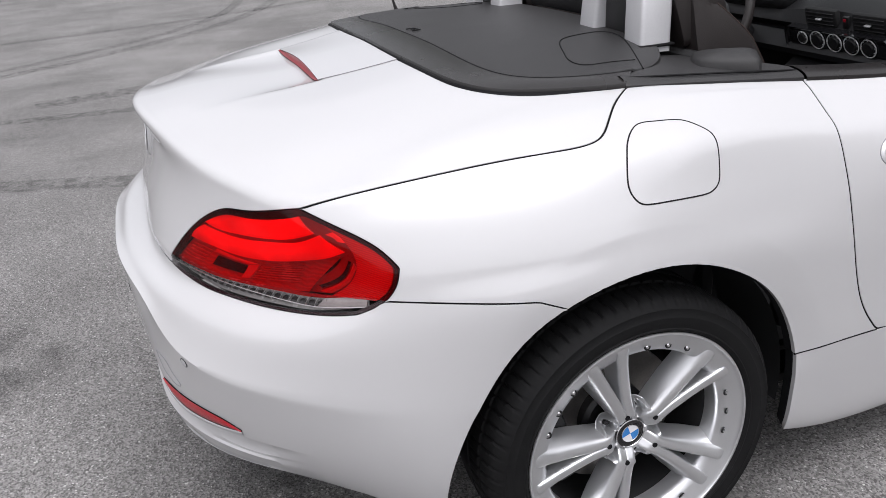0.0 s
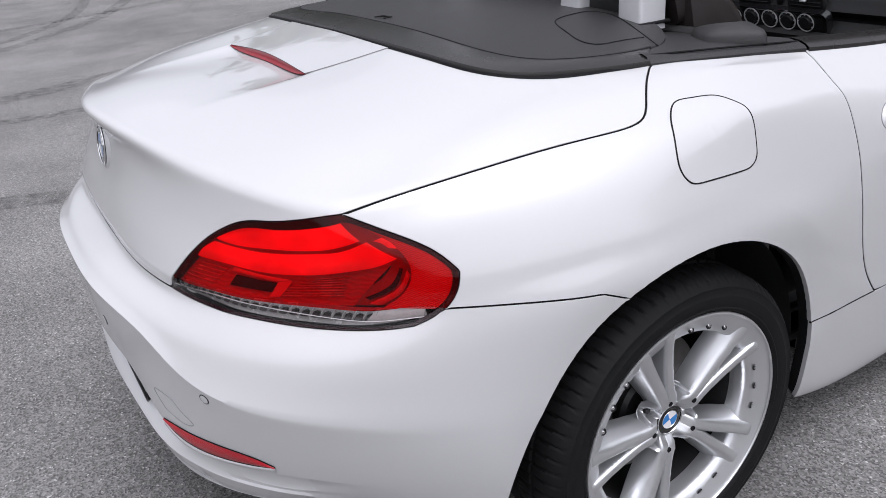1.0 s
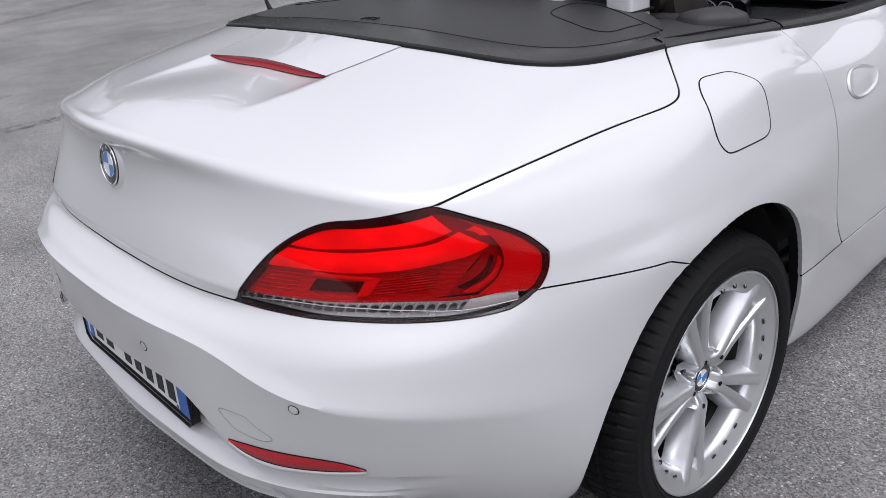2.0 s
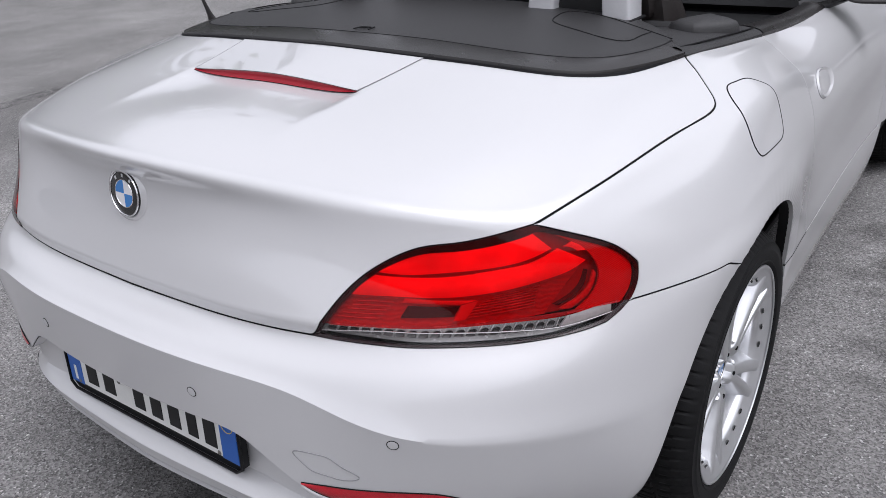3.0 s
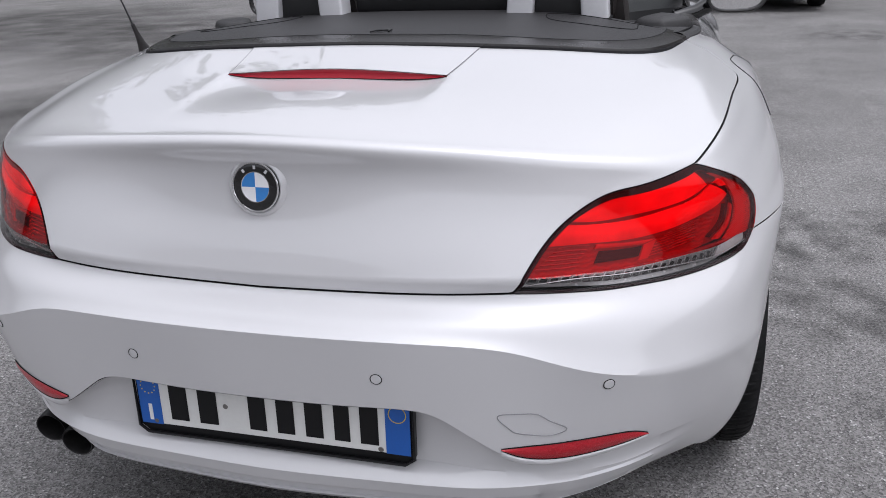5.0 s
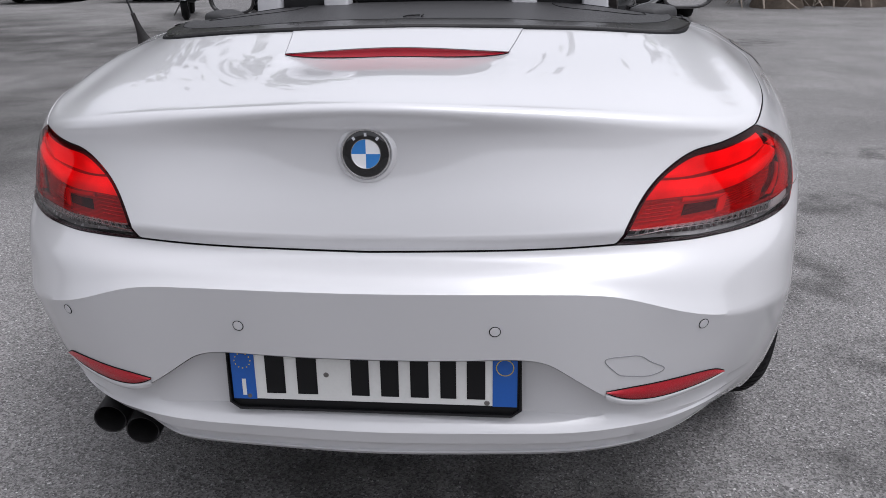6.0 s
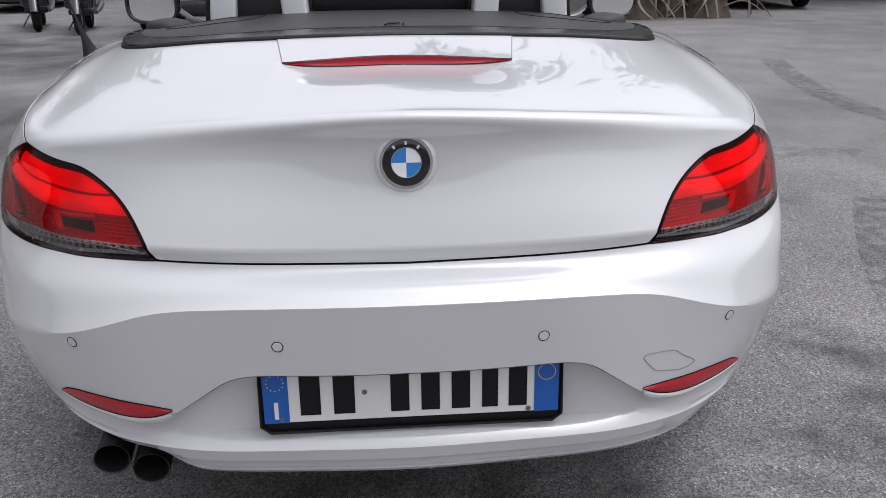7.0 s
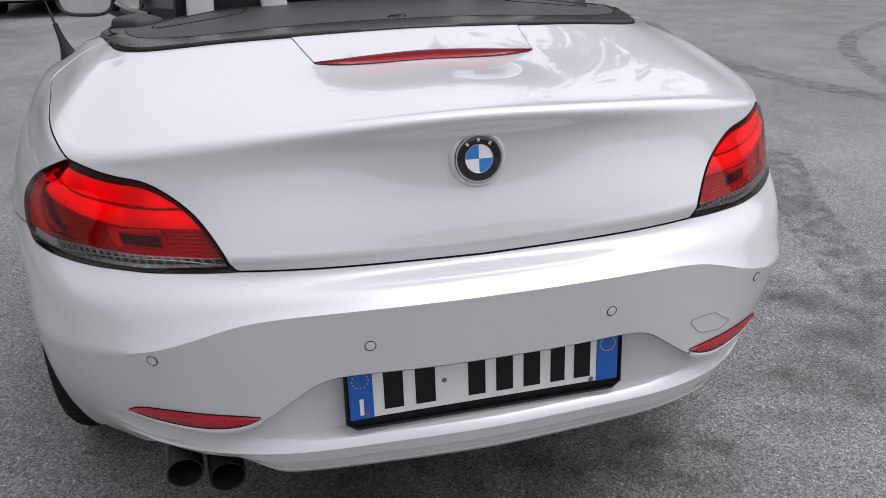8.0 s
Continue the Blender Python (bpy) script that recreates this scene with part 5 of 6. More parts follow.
# ---- door handles and mirrors ----
for side, door in ((1, doors[0]), (-1, doors[1])):
    sg = (lambda q: q) if side > 0 else mirrored
    cup = loop_on_skin([(.832, 1.545, .800), (.828, 1.57, .830), (.825, 1.63, .838), (.828, 1.70, .822), (.832, 1.72, .800), (.836, 1.69, .775), (.838, 1.62, .765), (.836, 1.565, .775)], 48)
    qc = on_skin(cup)
    cc = qc.mean(0)
    rows = []
    for w, d in ((0, .004), (.5, .006), (.8, .008), (.93, .004), (1.0, -.0006)):
        q = cc + (qc - cc) * w
        rows.append(skin(q[:, 0], q[:, 1]) - (d - .009) * skin_normal(q[:, 0], q[:, 1]) * (1 if w < 1 else .1))
    part("door_handle", *sg((np.array(rows).reshape(-1, 3), grid_faces(len(rows), 48, False, True))), PAINT, door, "white door handle with its bowl")
    part("handle_joint", *sg(tube(cup, .0014, 6, True)), GREYLINE, door)
    mirror = new("door_mirror")
    mirror.parent = car
    mirror["label"] = "door mirror in a black and white shell"
    mm = Matrix.Translation((side * .850, 2.06, .988)) @ Matrix.Rotation(radians(side * 14), 4, "Z")
    shell = []
    for k, w in enumerate(np.linspace(0, 1, 12)):
        sx, sz = .096 * (1 - w ** 2.6) ** .5 if w < 1 else .004, .066 * (1 - w ** 2.4) ** .5 if w < 1 else .003
        shell.append([(max(sx, .004) * np.sign(math.cos(a)) * abs(math.cos(a)) ** .6, .11 * w, max(sz, .003) * np.sign(math.sin(a)) * abs(math.sin(a)) ** .7) for a in np.linspace(0, 2 * math.pi, 36, endpoint=False)])
    shell = np.array(shell)
    part("mirror_shell", *moved((shell.reshape(-1, 3), grid_faces(12, 36, False, True)), mm), GLOSSBLACK, mirror)
    part("mirror_rim", *moved(tube(shell[0] * (1, 1, 1), .006, 8, True, up=(0, 1, 0)), mm), TRIM, mirror)
    glassring = np.concatenate([shell[0] * (.96, 1, .95) + (0, .004, 0), [[0, .004, 0]]])
    part("mirror_glass", *moved((glassring, [(i, (i + 1) % 36, 36) for i in range(36)]), mm), CHROME, mirror, "mirror glass", 0)
    part("mirror_foot", *moved(tube([(-side * .06, .06, -.04), (-side * .12, .05, -.07), (-side * .19, .05, -.09)], (.03, .025, .03), 12), mm), GLOSSBLACK, mirror)

# ---- folded-roof cover behind the seats ----
def whole(P):
    """Both halves of a line that starts on the middle plane."""
    P = np.asarray(P, float)
    return np.concatenate([(P * (-1, 1, 1))[:0:-1], P])


edge_l = curve(C_COVER, 50)
seam_l = curve([(0, .872, 1.000), (.20, .872, .998), (.36, .875, .990), (.49, .888, .983), (.560, .920, .980), (.600, .985, .978), (.622, 1.06, .978), (.626, 1.12, .978)], 50)
front_l = curve([(0, 1.305, 1.006), (.20, 1.300, 1.005), (.40, 1.285, .998), (.50, 1.262, .985), (.56, 1.225, .976), (.60, 1.175, .972), (.626, 1.12, .974)], 50)
lip_l = edge_l * .985 + seam_l * .015
rows = [whole(edge_l + (0, 0, -.010)), whole(edge_l + (0, 0, .0035)), whole(edge_l * .97 + seam_l * .03 + (0, 0, .0075))]
for w in np.linspace(.12, 1, 8):
    rows.append(whole(edge_l * (1 - w) + seam_l * w + (0, 0, .0075 + .002 * math.sin(math.pi * w) - .0045 * w)))
rows.append(whole(seam_l + (0, 0, -.004)))
roof_cover = part("roof_cover", np.array(rows).reshape(-1, 3), grid_faces(len(rows), 99), TRIM, car, "dark grey roof compartment cover", 35)
rows = [whole(seam_l + (0, .003, -.003)), whole(seam_l + (0, .0035, .0035))]
for w in np.linspace(.06, 1, 12):
    rows.append(whole(seam_l * (1 - w) + front_l * w + (0, .0025 * (1 - w), .0045 + .006 * math.sin(math.pi * w) * .6)))
rows.append(whole(front_l + (0, .003, -.012)))
part("cover_panel", np.array(rows).reshape(-1, 3), grid_faces(len(rows), 99), GRAIN, roof_cover, "grained grey top of the cover", 35)
part("cover_joint", *tube(whole(seam_l + (0, .001, .002)), .0022, 6), JOINT, roof_cover)
panel_v = np.array(rows[2:-1]).reshape(-1, 3)


def on_cover(P, lift=.0004):
    """Lifts plan points onto the top of the cover."""
    out = []
    for x, y in P:
        d = (panel_v[:, 0] - x) ** 2 + (panel_v[:, 1] - y) ** 2
        k = np.argsort(d)[:4]
        w = 1 / (d[k] + 1e-5)
        out.append((x, y, float((panel_v[k, 2] * w).sum() / w.sum()) + lift))
    return np.array(out)


for sd in (1, -1):
    for outline in (((.335, 1.190), (.355, 1.120), (.40, 1.088), (.47, 1.061), (.53, 1.045), (.556, 1.055), (.561, 1.10), (.561, 1.168)), ((.335, 1.190), (.337, 1.222), (.365, 1.236), (.484, 1.207), (.615, 1.152))):
        part("hatch_joint", *tube(on_cover(curve([(x, y, 0) for x, y in outline], 50)[:, :2]) * (sd, 1, 1), .0014, 6), JOINT, roof_cover)
for P in ([(-.022, .885, 1.007), (-.012, .903, 1.0085), (.014, .905, 1.0085)], [(.020, .887, 1.0075), (.022, .908, 1.009)], [(-.010, .892, 1.0085), (.006, .899, 1.009)]):
    part("lock_mark", *tube(P, .0016, 6), JOINT, roof_cover)

# ---- side trims between cover and doors ----
for sd in (1, -1):
    sg = (lambda q: q) if sd > 0 else mirrored
    outer = np.concatenate([curve([C_COVER[-1], (.700, 1.22, .956), (.717, 1.448, .938)], 30), curve([(.717, 1.455, .938), (.723, 1.70, .917), (.722, 1.98, .903), (.705, 2.30, .899), (.690, 2.56, .898)], 40)])
    ins = np.interp(outer[:, 1], (1.08, 1.13, 1.20, 1.28, 1.36, 1.43, 1.46, 1.6, 2.5), (.035, .085, .20, .25, .20, .10, .055, .050, .050))
    bump_h = .014 + .004 * np.sin(np.linspace(0, 3, len(outer)))
    inn = outer * (1, 1, 1) - np.stack([ins, 0 * ins, -.012 + 0 * ins], 1)
    rows = [outer + (0, 0, -.008), outer + (.001, 0, .003), outer + (-.006, 0, .009), outer * .75 + inn * .25 + (0, 0, .010), outer * .4 + inn * .6 + (0, 0, .010), inn + (0, 0, .004), inn + (-.015, 0, -.03), inn + (-.03, 0, -.30)]
    rows = np.array(rows)
    k = 30
    part("side_trim", *sg((rows[:, :k].reshape(-1, 3), grid_faces(8, k))), GRAIN, car, "grained grey trim beside the roof cover", 35)
    part("door_top_trim", *sg((rows[:, k:].reshape(-1, 3), grid_faces(8, len(outer) - k))), TRIM, doors[0] if sd > 0 else doors[1], "dark door top trim", 35)
    part("trim_joint", *sg(tube(outer[:k] + (-.022, 0, .0135), .002, 6)), JOINT, car)
    foot = np.array([(.617, 1.281), (.690, 1.362), (.640, 1.405), (.603, 1.430), (.570, 1.370), (.545, 1.312)])
    kk = np.arange(len(foot) + 6) - 3
    loop = spline(kk, foot[kk % len(foot)], np.linspace(0, len(foot), 48, endpoint=False)) * .5 + np.array([foot[int(w) % 6] * (1 - w % 1) + foot[(int(w) + 1) % 6] * (w % 1) for w in np.linspace(0, len(foot), 48, endpoint=False)]) * .5
    mid = np.array((.616, 1.352))
    hump_r = [np.concatenate([mid + (loop - mid) * w, np.full((48, 1), z)], 1) for w, z in ((1.03, .945), (1.0, .962), (.965, .974), (.90, .981), (.70, .9865), (.40, .9905), (.02, .9925))]
    part("belt_guide", *sg((np.array(hump_r).reshape(-1, 3), grid_faces(7, 48, False, True))), GRAIN, car, "smooth grey hump beside the seat", 50)

# ---- roll bars ----
for sd in (1, -1):
    hoop = new("roll_bar")
    hoop.parent = car
    hoop["label"] = "satin silver roll-over hoop with a black pad"
    path = [(.452, 1.268, .975), (.449, 1.270, 1.02), (.443, 1.275, 1.08), (.428, 1.280, 1.118), (.395, 1.284, 1.135), (.355, 1.285, 1.138), (.315, 1.284, 1.135), (.280, 1.280, 1.118), (.266, 1.275, 1.08), (.260, 1.270, 1.02), (.257, 1.268, .975)]
    P = curve(path, 60)
    v = []
    T = np.gradient(P, axis=0)
    T /= np.linalg.norm(T, axis=1)[:, None]
    for p, t in zip(P, T):
        a = np.array((0, 1, 0)) - t * t[1]
        a /= np.linalg.norm(a)
        b = np.cross(t, a)
        for w in np.linspace(0, 2 * math.pi, 20, endpoint=False):
            c, s = math.cos(w), math.sin(w)
            v.append(p + a * .038 * np.sign(c) * abs(c) ** .26 + b * .035 * np.sign(s) * abs(s) ** .26)
    part("hoop_cover", *((np.array(v) * (sd, 1, 1)), grid_faces(60, 20, False, True)), SATINMETAL, hoop, "satin silver hoop cover", 45)
    part("hoop_pad", *moved(block(.13, .05, .13, .01, 2), Matrix.Translation((sd * .354, 1.285, 1.035))), DARKPLASTIC, hoop)
    for x in (.452, .257):
        part("hoop_foot", *moved(block(.080, .086, .006, .002, 1), Matrix.Translation((sd * x, 1.268, .999 if x < .3 else .991))), JOINT, hoop)
part("wind_deflector", *block(.44, .018, .16, .008, 2, (0, 1.335, 1.085)), DARKPLASTIC, car, "dark wind deflector between the hoops")
part("rear_bulkhead", *block(1.24, .03, .62, .01, 1, (0, 1.345, .665)), LINER, car)

# ---- seats ----
def seat(x):
    s = new("seat")
    s.parent = car
    s["label"] = "dark brown leather sports seat with stitched bolsters"
    m = Matrix.Translation((x, 1.53, .42)) @ Matrix.Rotation(radians(16), 4, "X")

    def pad(name, prof, half, z0, z1, n=18, squeeze=.12):
        rows = []
        for k, w in enumerate(np.linspace(0, 1, n)):
            z = z0 + (z1 - z0) * w
            h = half * (1 - squeeze * w ** 2) * (1 - max(0, w - .86) ** 2 * 14) * (1 - max(0, .08 - w) ** 2 * 30)
            d = 1 - max(0, w - .9) ** 2 * 50
            rows.append([(u * h, y * d, z) for u, y in prof])
        n_p = len(prof)
        return part(name, *moved((np.array(rows).reshape(-1, 3), grid_faces(n, n_p, False, True) + [tuple(range(n_p)), tuple((n - 1) * n_p + i for i in reversed(range(n_p)))]), m), LEATHER, s, "", 60)

    pad("backrest", [(-1, .05), (-.98, .08), (-.86, .10), (-.72, .085), (-.55, .06), (0, .05), (.55, .06), (.72, .085), (.86, .10), (.98, .08), (1, .05), (.9, -.02), (.5, -.05), (-.5, -.05), (-.9, -.02)], .160, .0, .56)
    pad("headrest", [(-1, .03), (-.8, .085), (0, .10), (.8, .085), (1, .03), (.8, -.03), (-.8, -.03)], .15, .58, .74, 12, .1)
    for sd in (1, -1):
        seam = [(sd * .160 * (1 - .12 * w ** 2) * .80, .094, .545 * w) for w in np.linspace(.08, .84, 30)]
        part("seat_stitching", *moved(tube(seam, .0016, 6), m), STITCH, s)
        # shoulder bolster that sweeps down and forward
        wing = []
        for w in np.linspace(0, 1, 14):
            y, z = float(np.interp(w, (0, .25, .5, .75, 1), (1.350, 1.375, 1.430, 1.495, 1.570))), float(np.interp(w, (0, .25, .5, .75, 1), (1.150, 1.092, 1.052, 1.000, .890)))
            cx, hw = x + sd * (.075 + .02 * w), .058 + .012 * math.sin(math.pi * w)
            wing.append([(cx + hw * a, y * (1 - b) + (1.338 + .03 * w) * b, z - (.05 + .12 * w) * b - .010 * a * a) for a, b in ((-1, 1), (-1, .25), (-.85, .06), (-.4, 0), (.3, 0), (.75, .03), (.95, .12), (1.04, .4), (1.0, 1))])
        n_w = len(wing)
        part("seat_bolster", np.array(wing).reshape(-1, 3), grid_faces(n_w, 9, False, True) + [tuple(range(9)), tuple((n_w - 1) * 9 + i for i in reversed(range(9)))], LEATHER, s, "", 60)
        part("seat_piping", *tube([(r[5][0] - .002, r[5][1] + .001, r[5][2] + .0015) for r in wing], .0013, 6), STITCH, s)
    cush = []
    for w in np.linspace(0, 1, 14):
        y = .05 + .52 * w
        zz = .03 + .05 * w - .12 * max(0, w - .85)
        cush.append([(u * .26, y, h + zz) for u, h in ((-1, -.10), (-1, .08), (-.85, .125), (-.65, .09), (0, .07), (.65, .09), (.85, .125), (1, .08), (1, -.10))])
    part("seat_cushion", *moved((np.array(cush).reshape(-1, 3), grid_faces(14, 9, False, True)), Matrix.Translation((x, 1.62, .20))), LEATHER, s, "", 60)


seat(.37)
seat(-.37)

# ---- dashboard ----
RINGSILVER = material("bright_silver_ring", (0.85, 0.85, 0.86), 0.25, 0.3, 0.5, vary=0.02)
dash = new("dashboard")
dash.parent = car
dash["label"] = "black dashboard with round chrome-ringed controls"
prof = [(2.62, .90), (2.50, .945), (2.38, .955), (2.28, .935), (2.235, .905), (2.225, .865), (2.26, .845), (2.235, .838), (2.205, .79), (2.22, .770), (2.30, .755), (2.34, .65), (2.36, .45)]
xs = np.linspace(-.68, .68, 41)
dv = [[(x, y + .05 * abs(x) ** 2, z + .012 * math.cos(x * 9) * (z > .9)) for x in xs] for y, z in prof]
part("dash_body", np.array(dv).reshape(-1, 3), grid_faces(len(prof), 41), DARKPLASTIC, dash, "", 40)
console = [[(x * w, y, z) for x in np.linspace(-1, 1, 9)] for y, z, w in ((2.30, .80, .155), (2.16, .70, .15), (2.02, .62, .14), (1.80, .56, .13), (1.45, .55, .12), (1.44, .30, .12))]
part("centre_console", np.array(console).reshape(-1, 3), grid_faces(6, 9), DARKPLASTIC, dash, "", 40)
tilt = Matrix.Rotation(radians(18), 4, "X")
part("control_panel", *moved(block(.40, .012, .075, .02, 4), Matrix.Translation((.045, 2.212, .830)) @ tilt), GLOSSBLACK, dash, "gloss black climate control panel")
for x, r in ((-.083, .0195), (-.022, .0275), (.045, .0275), (.109, .0275), (.172, .0270)):
    m = Matrix.Translation((x, 2.205, .832)) @ tilt @ Matrix.Rotation(radians(90), 4, "X")
    knob = part("control_knob", *moved(lathe([(.0001, .010), (r * .66, .010), (r * .74, .006), (r * .78, 0)], 32, "z"), m), DARKPLASTIC, dash, "round black control knob")
    part("knob_ring", *moved(tube([(r * math.cos(w), r * math.sin(w), .004) for w in np.linspace(0, 2 * math.pi, 40, endpoint=False)], .0018, 8, True), m), RINGSILVER, knob, "chrome ring")
    for k in range(7):
        w = radians(-30 + 40 * k)
        part("knob_mark", *moved(block(.0022, .0022, .001, 0, 1, (r * .86 * math.cos(w), r * .86 * math.sin(w), .005)), m), WHITE, knob, "", 0)
for x in (-.035, .150):
    vm = Matrix.Translation((x, 2.224, .896)) @ tilt
    vent = part("air_vent", *moved(block(.125, .02, .055, .006, 2), vm), LINER, dash, "black air vent with slats")
    for k in range(4):
        part("vent_slat", *moved(block(.106, .012, .003, .001, 1, (0, -.008, -.017 + .0115 * k)), vm), DARKPLASTIC, vent)
    part("vent_tab", *moved(block(.020, .010, .005, .001, 1, (0, -.016, .0)), vm), SATINMETAL, vent)
hz = Matrix.Translation((.058, 2.226, .888)) @ tilt
part("hazard_switch", *moved(block(.022, .012, .040, .003, 2), hz), DARKPLASTIC, dash)
part("hazard_mark", *moved(block(.010, .002, .008, 0, 1, (0, -.007, .010)), hz), MESHRED, dash)
part("instrument_hood", *moved(block(.34, .16, .09, .035, 4), Matrix.Translation((-.37, 2.30, .94))), DARKPLASTIC, dash)
steer = new("steering_wheel")
steer.parent = car
steer["label"] = "black leather steering wheel with silver spokes"
sm = Matrix.Translation((-.37, 2.06, .865)) @ Matrix.Rotation(radians(68), 4, "X")
part("wheel_ring", *moved(tube([(.185 * math.cos(w), .185 * math.sin(w), 0) for w in np.linspace(0, 2 * math.pi, 64, endpoint=False)], .0155, 12, True), sm), LEATHER, steer)
part("wheel_boss", *moved(lathe([(.0001, .03), (.05, .028), (.075, .01), (.08, -.02)], 32, "z"), sm), DARKPLASTIC, steer)
for w in (radians(-10), radians(190), radians(262), radians(278)):
    part("wheel_spoke", *moved(tube([(.06 * math.cos(w), .06 * math.sin(w), .005), (.18 * math.cos(w), .18 * math.sin(w), 0)], .012, 8, flat=.4), sm), SATINMETAL, steer)
part("steering_column", *moved(tube([(0, 0, -.02), (0, 0, -.22)], .04, 16), sm), DARKPLASTIC, steer)
# cabin floor and door linings close the inside
part("cabin_floor", *block(1.36, 1.10, .03, .01, 1, (0, 1.90, .30)), LINER, car)
for sd, d in ((1, doors[0]), (-1, doors[1])):
    part("door_lining", *block(.05, 1.08, .52, .02, 2, (sd * .675, 2.02, .62)), DARKPLASTIC, d)

# ---- windscreen ----
screen = new("windscreen")
screen.parent = car
screen["label"] = "raked windscreen in a black frame"
wb, wt = curve([(-.69, 2.40, .905), (-.40, 2.60, .925), (0, 2.66, .930), (.40, 2.60, .925), (.69, 2.40, .905)], 31), curve([(-.57, 1.86, 1.262), (-.30, 1.93, 1.282), (0, 1.95, 1.288), (.30, 1.93, 1.282), (.57, 1.86, 1.262)], 31)
rows = [wb * (1 - w) + wt * w + (0, .03 * math.sin(math.pi * w), .02 * math.sin(math.pi * w)) for w in np.linspace(0, 1, 10)]
pane = part("pane", np.array(rows).reshape(-1, 3), grid_faces(10, 31), PANE, screen, "clear windscreen glass")
pane.visible_shadow = False
part("screen_frame", *tube(np.concatenate([[r[0] for r in rows], rows[-1], [r[-1] for r in rows][::-1]]), .022, 10), GLOSSBLACK, screen)
part("scuttle", *tube(wb, .015, 8), TRIM, screen)

# ---- parked vehicles at the far side of the car park ----
FAR_DARK = material("dark_blue_paint", (0.012, 0.014, 0.02), 0.3, 0.2, 1.0, vary=0.05)
FAR_GREY = material("grey_paint", (0.10, 0.10, 0.105), 0.3, 0.4, 1.0, vary=0.05)
FAR_BLACK = material("black_paint", (0.008, 0.008, 0.009), 0.25, 0.0, 1.0, vary=0.05)
FAR_WHITE = material("white_paint", (0.62, 0.62, 0.62), 0.3, 0.0, 1.0, vary=0.04)
FARGLASS = material("dark_window_glass", (0.012, 0.014, 0.015), 0.06, coat=1.0, vary=0.03)


def parked_car(x, y, turn, paint, label):
    """A parked hatchback: body, glass house, bumper, lamps and wheels; its nose points to -y before the turn."""
    c = thing("parked_car", label, "car", pose(x, y, 0, 0, 0, turn), "parked cars")
    prof = [(-2.0, .22, .78), (-2.05, .45, .80), (-1.98, .66, .78), (-1.2, .92, .80), (-.9, .96, .82), (1.75, .98, .82), (1.95, .70, .82), (2.0, .45, .82), (1.95, .22, .80)]
    rows = []
    for yy, z, w in prof:
        rows.append([(w * u * (1 - .06 * (z > .8)), yy + .10 * u * u * (1 if yy < 0 else -1), z + (.02 * (1 - u * u) if z > .6 else 0)) for u in np.linspace(-1, 1, 9)])
    top = np.array(rows)
    v, f = top.reshape(-1, 3), grid_faces(9, 9)
    part("body", v, f, paint, c, "", 40)
    for sd in (0, 8):
        s = top[:, sd]
        low = np.array([(p[0], p[1], .24) for p in s])
        part("body_side", np.concatenate([s, low]), grid_faces(2, 9), paint, c, "", 40)
    gh = []
    for z, y0, y1, w in ((.95, -1.0, 1.72, .76), (1.20, -.45, 1.60, .68), (1.44, -.05, 1.40, .58)):
        gh.append([(-w, y0, z), (-w * .5, y0 - .08, z), (w * .5, y0 - .08, z), (w, y0, z), (w, (y0 + y1) / 2, z), (w, y1, z), (-w, y1, z), (-w, (y0 + y1) / 2, z)])
    part("window", np.array(gh).reshape(-1, 3), grid_faces(3, 8, False, True), FARGLASS, c, "dark windows", 30)
    part("roof", *block(1.12, 1.45, .06, .028, 3, (0, .68, 1.455)), paint, c)
    part("bumper", *block(1.56, .16, .22, .06, 3, (0, -2.02, .38)), DARKPLASTIC, c)
    part("grille", *block(.70, .06, .12, .02, 2, (0, -2.04, .60)), LINER, c)
    for sd in (1, -1):
        part("headlamp", *block(.30, .16, .13, .05, 3, (sd * .58, -1.94, .66)), LED, c, "clear headlamp")
        for wy in (-1.28, 1.28):
            w = new("wheel")
            w.parent = c
            w.matrix_basis = Matrix.Translation((sd * .70, wy, .31))
            part("tyre", *lathe([(.20, .08), (.25, .10), (.295, .09), (.31, .05), (.312, 0), (.31, -.05), (.295, -.09), (.25, -.10), (.20, -.08)], 40), TYRE, w, "", 35)
            part("rim", *lathe([(.0001, .05), (.05, .06), (.17, .05), (.205, .08), (.205, -.08), (.0001, -.06)], 30), ALLOY, w, "", 30)
    part("underside", *block(1.5, 3.6, .06, .02, 1, (0, 0, .20)), LINER, c)
    return c


parked_car(-10.35, 18.1, 3, FAR_GREY, "grey hatchback parked nose on across the lot")
parked_car(-7.48, 18.0, -2, FAR_DARK, "dark blue hatchback parked nose on across the lot")
parked_car(-2.75, 13.1, 0, FAR_WHITE, "white hatchback parked nose on beside the scooters")
parked_car(1.90, 12.75, 0, FAR_BLACK, "black hatchback parked nose on ahead of the roadster")
parked_car(7.75, 16.4, -4, FAR_BLACK, "black hatchback parked beyond the palm")


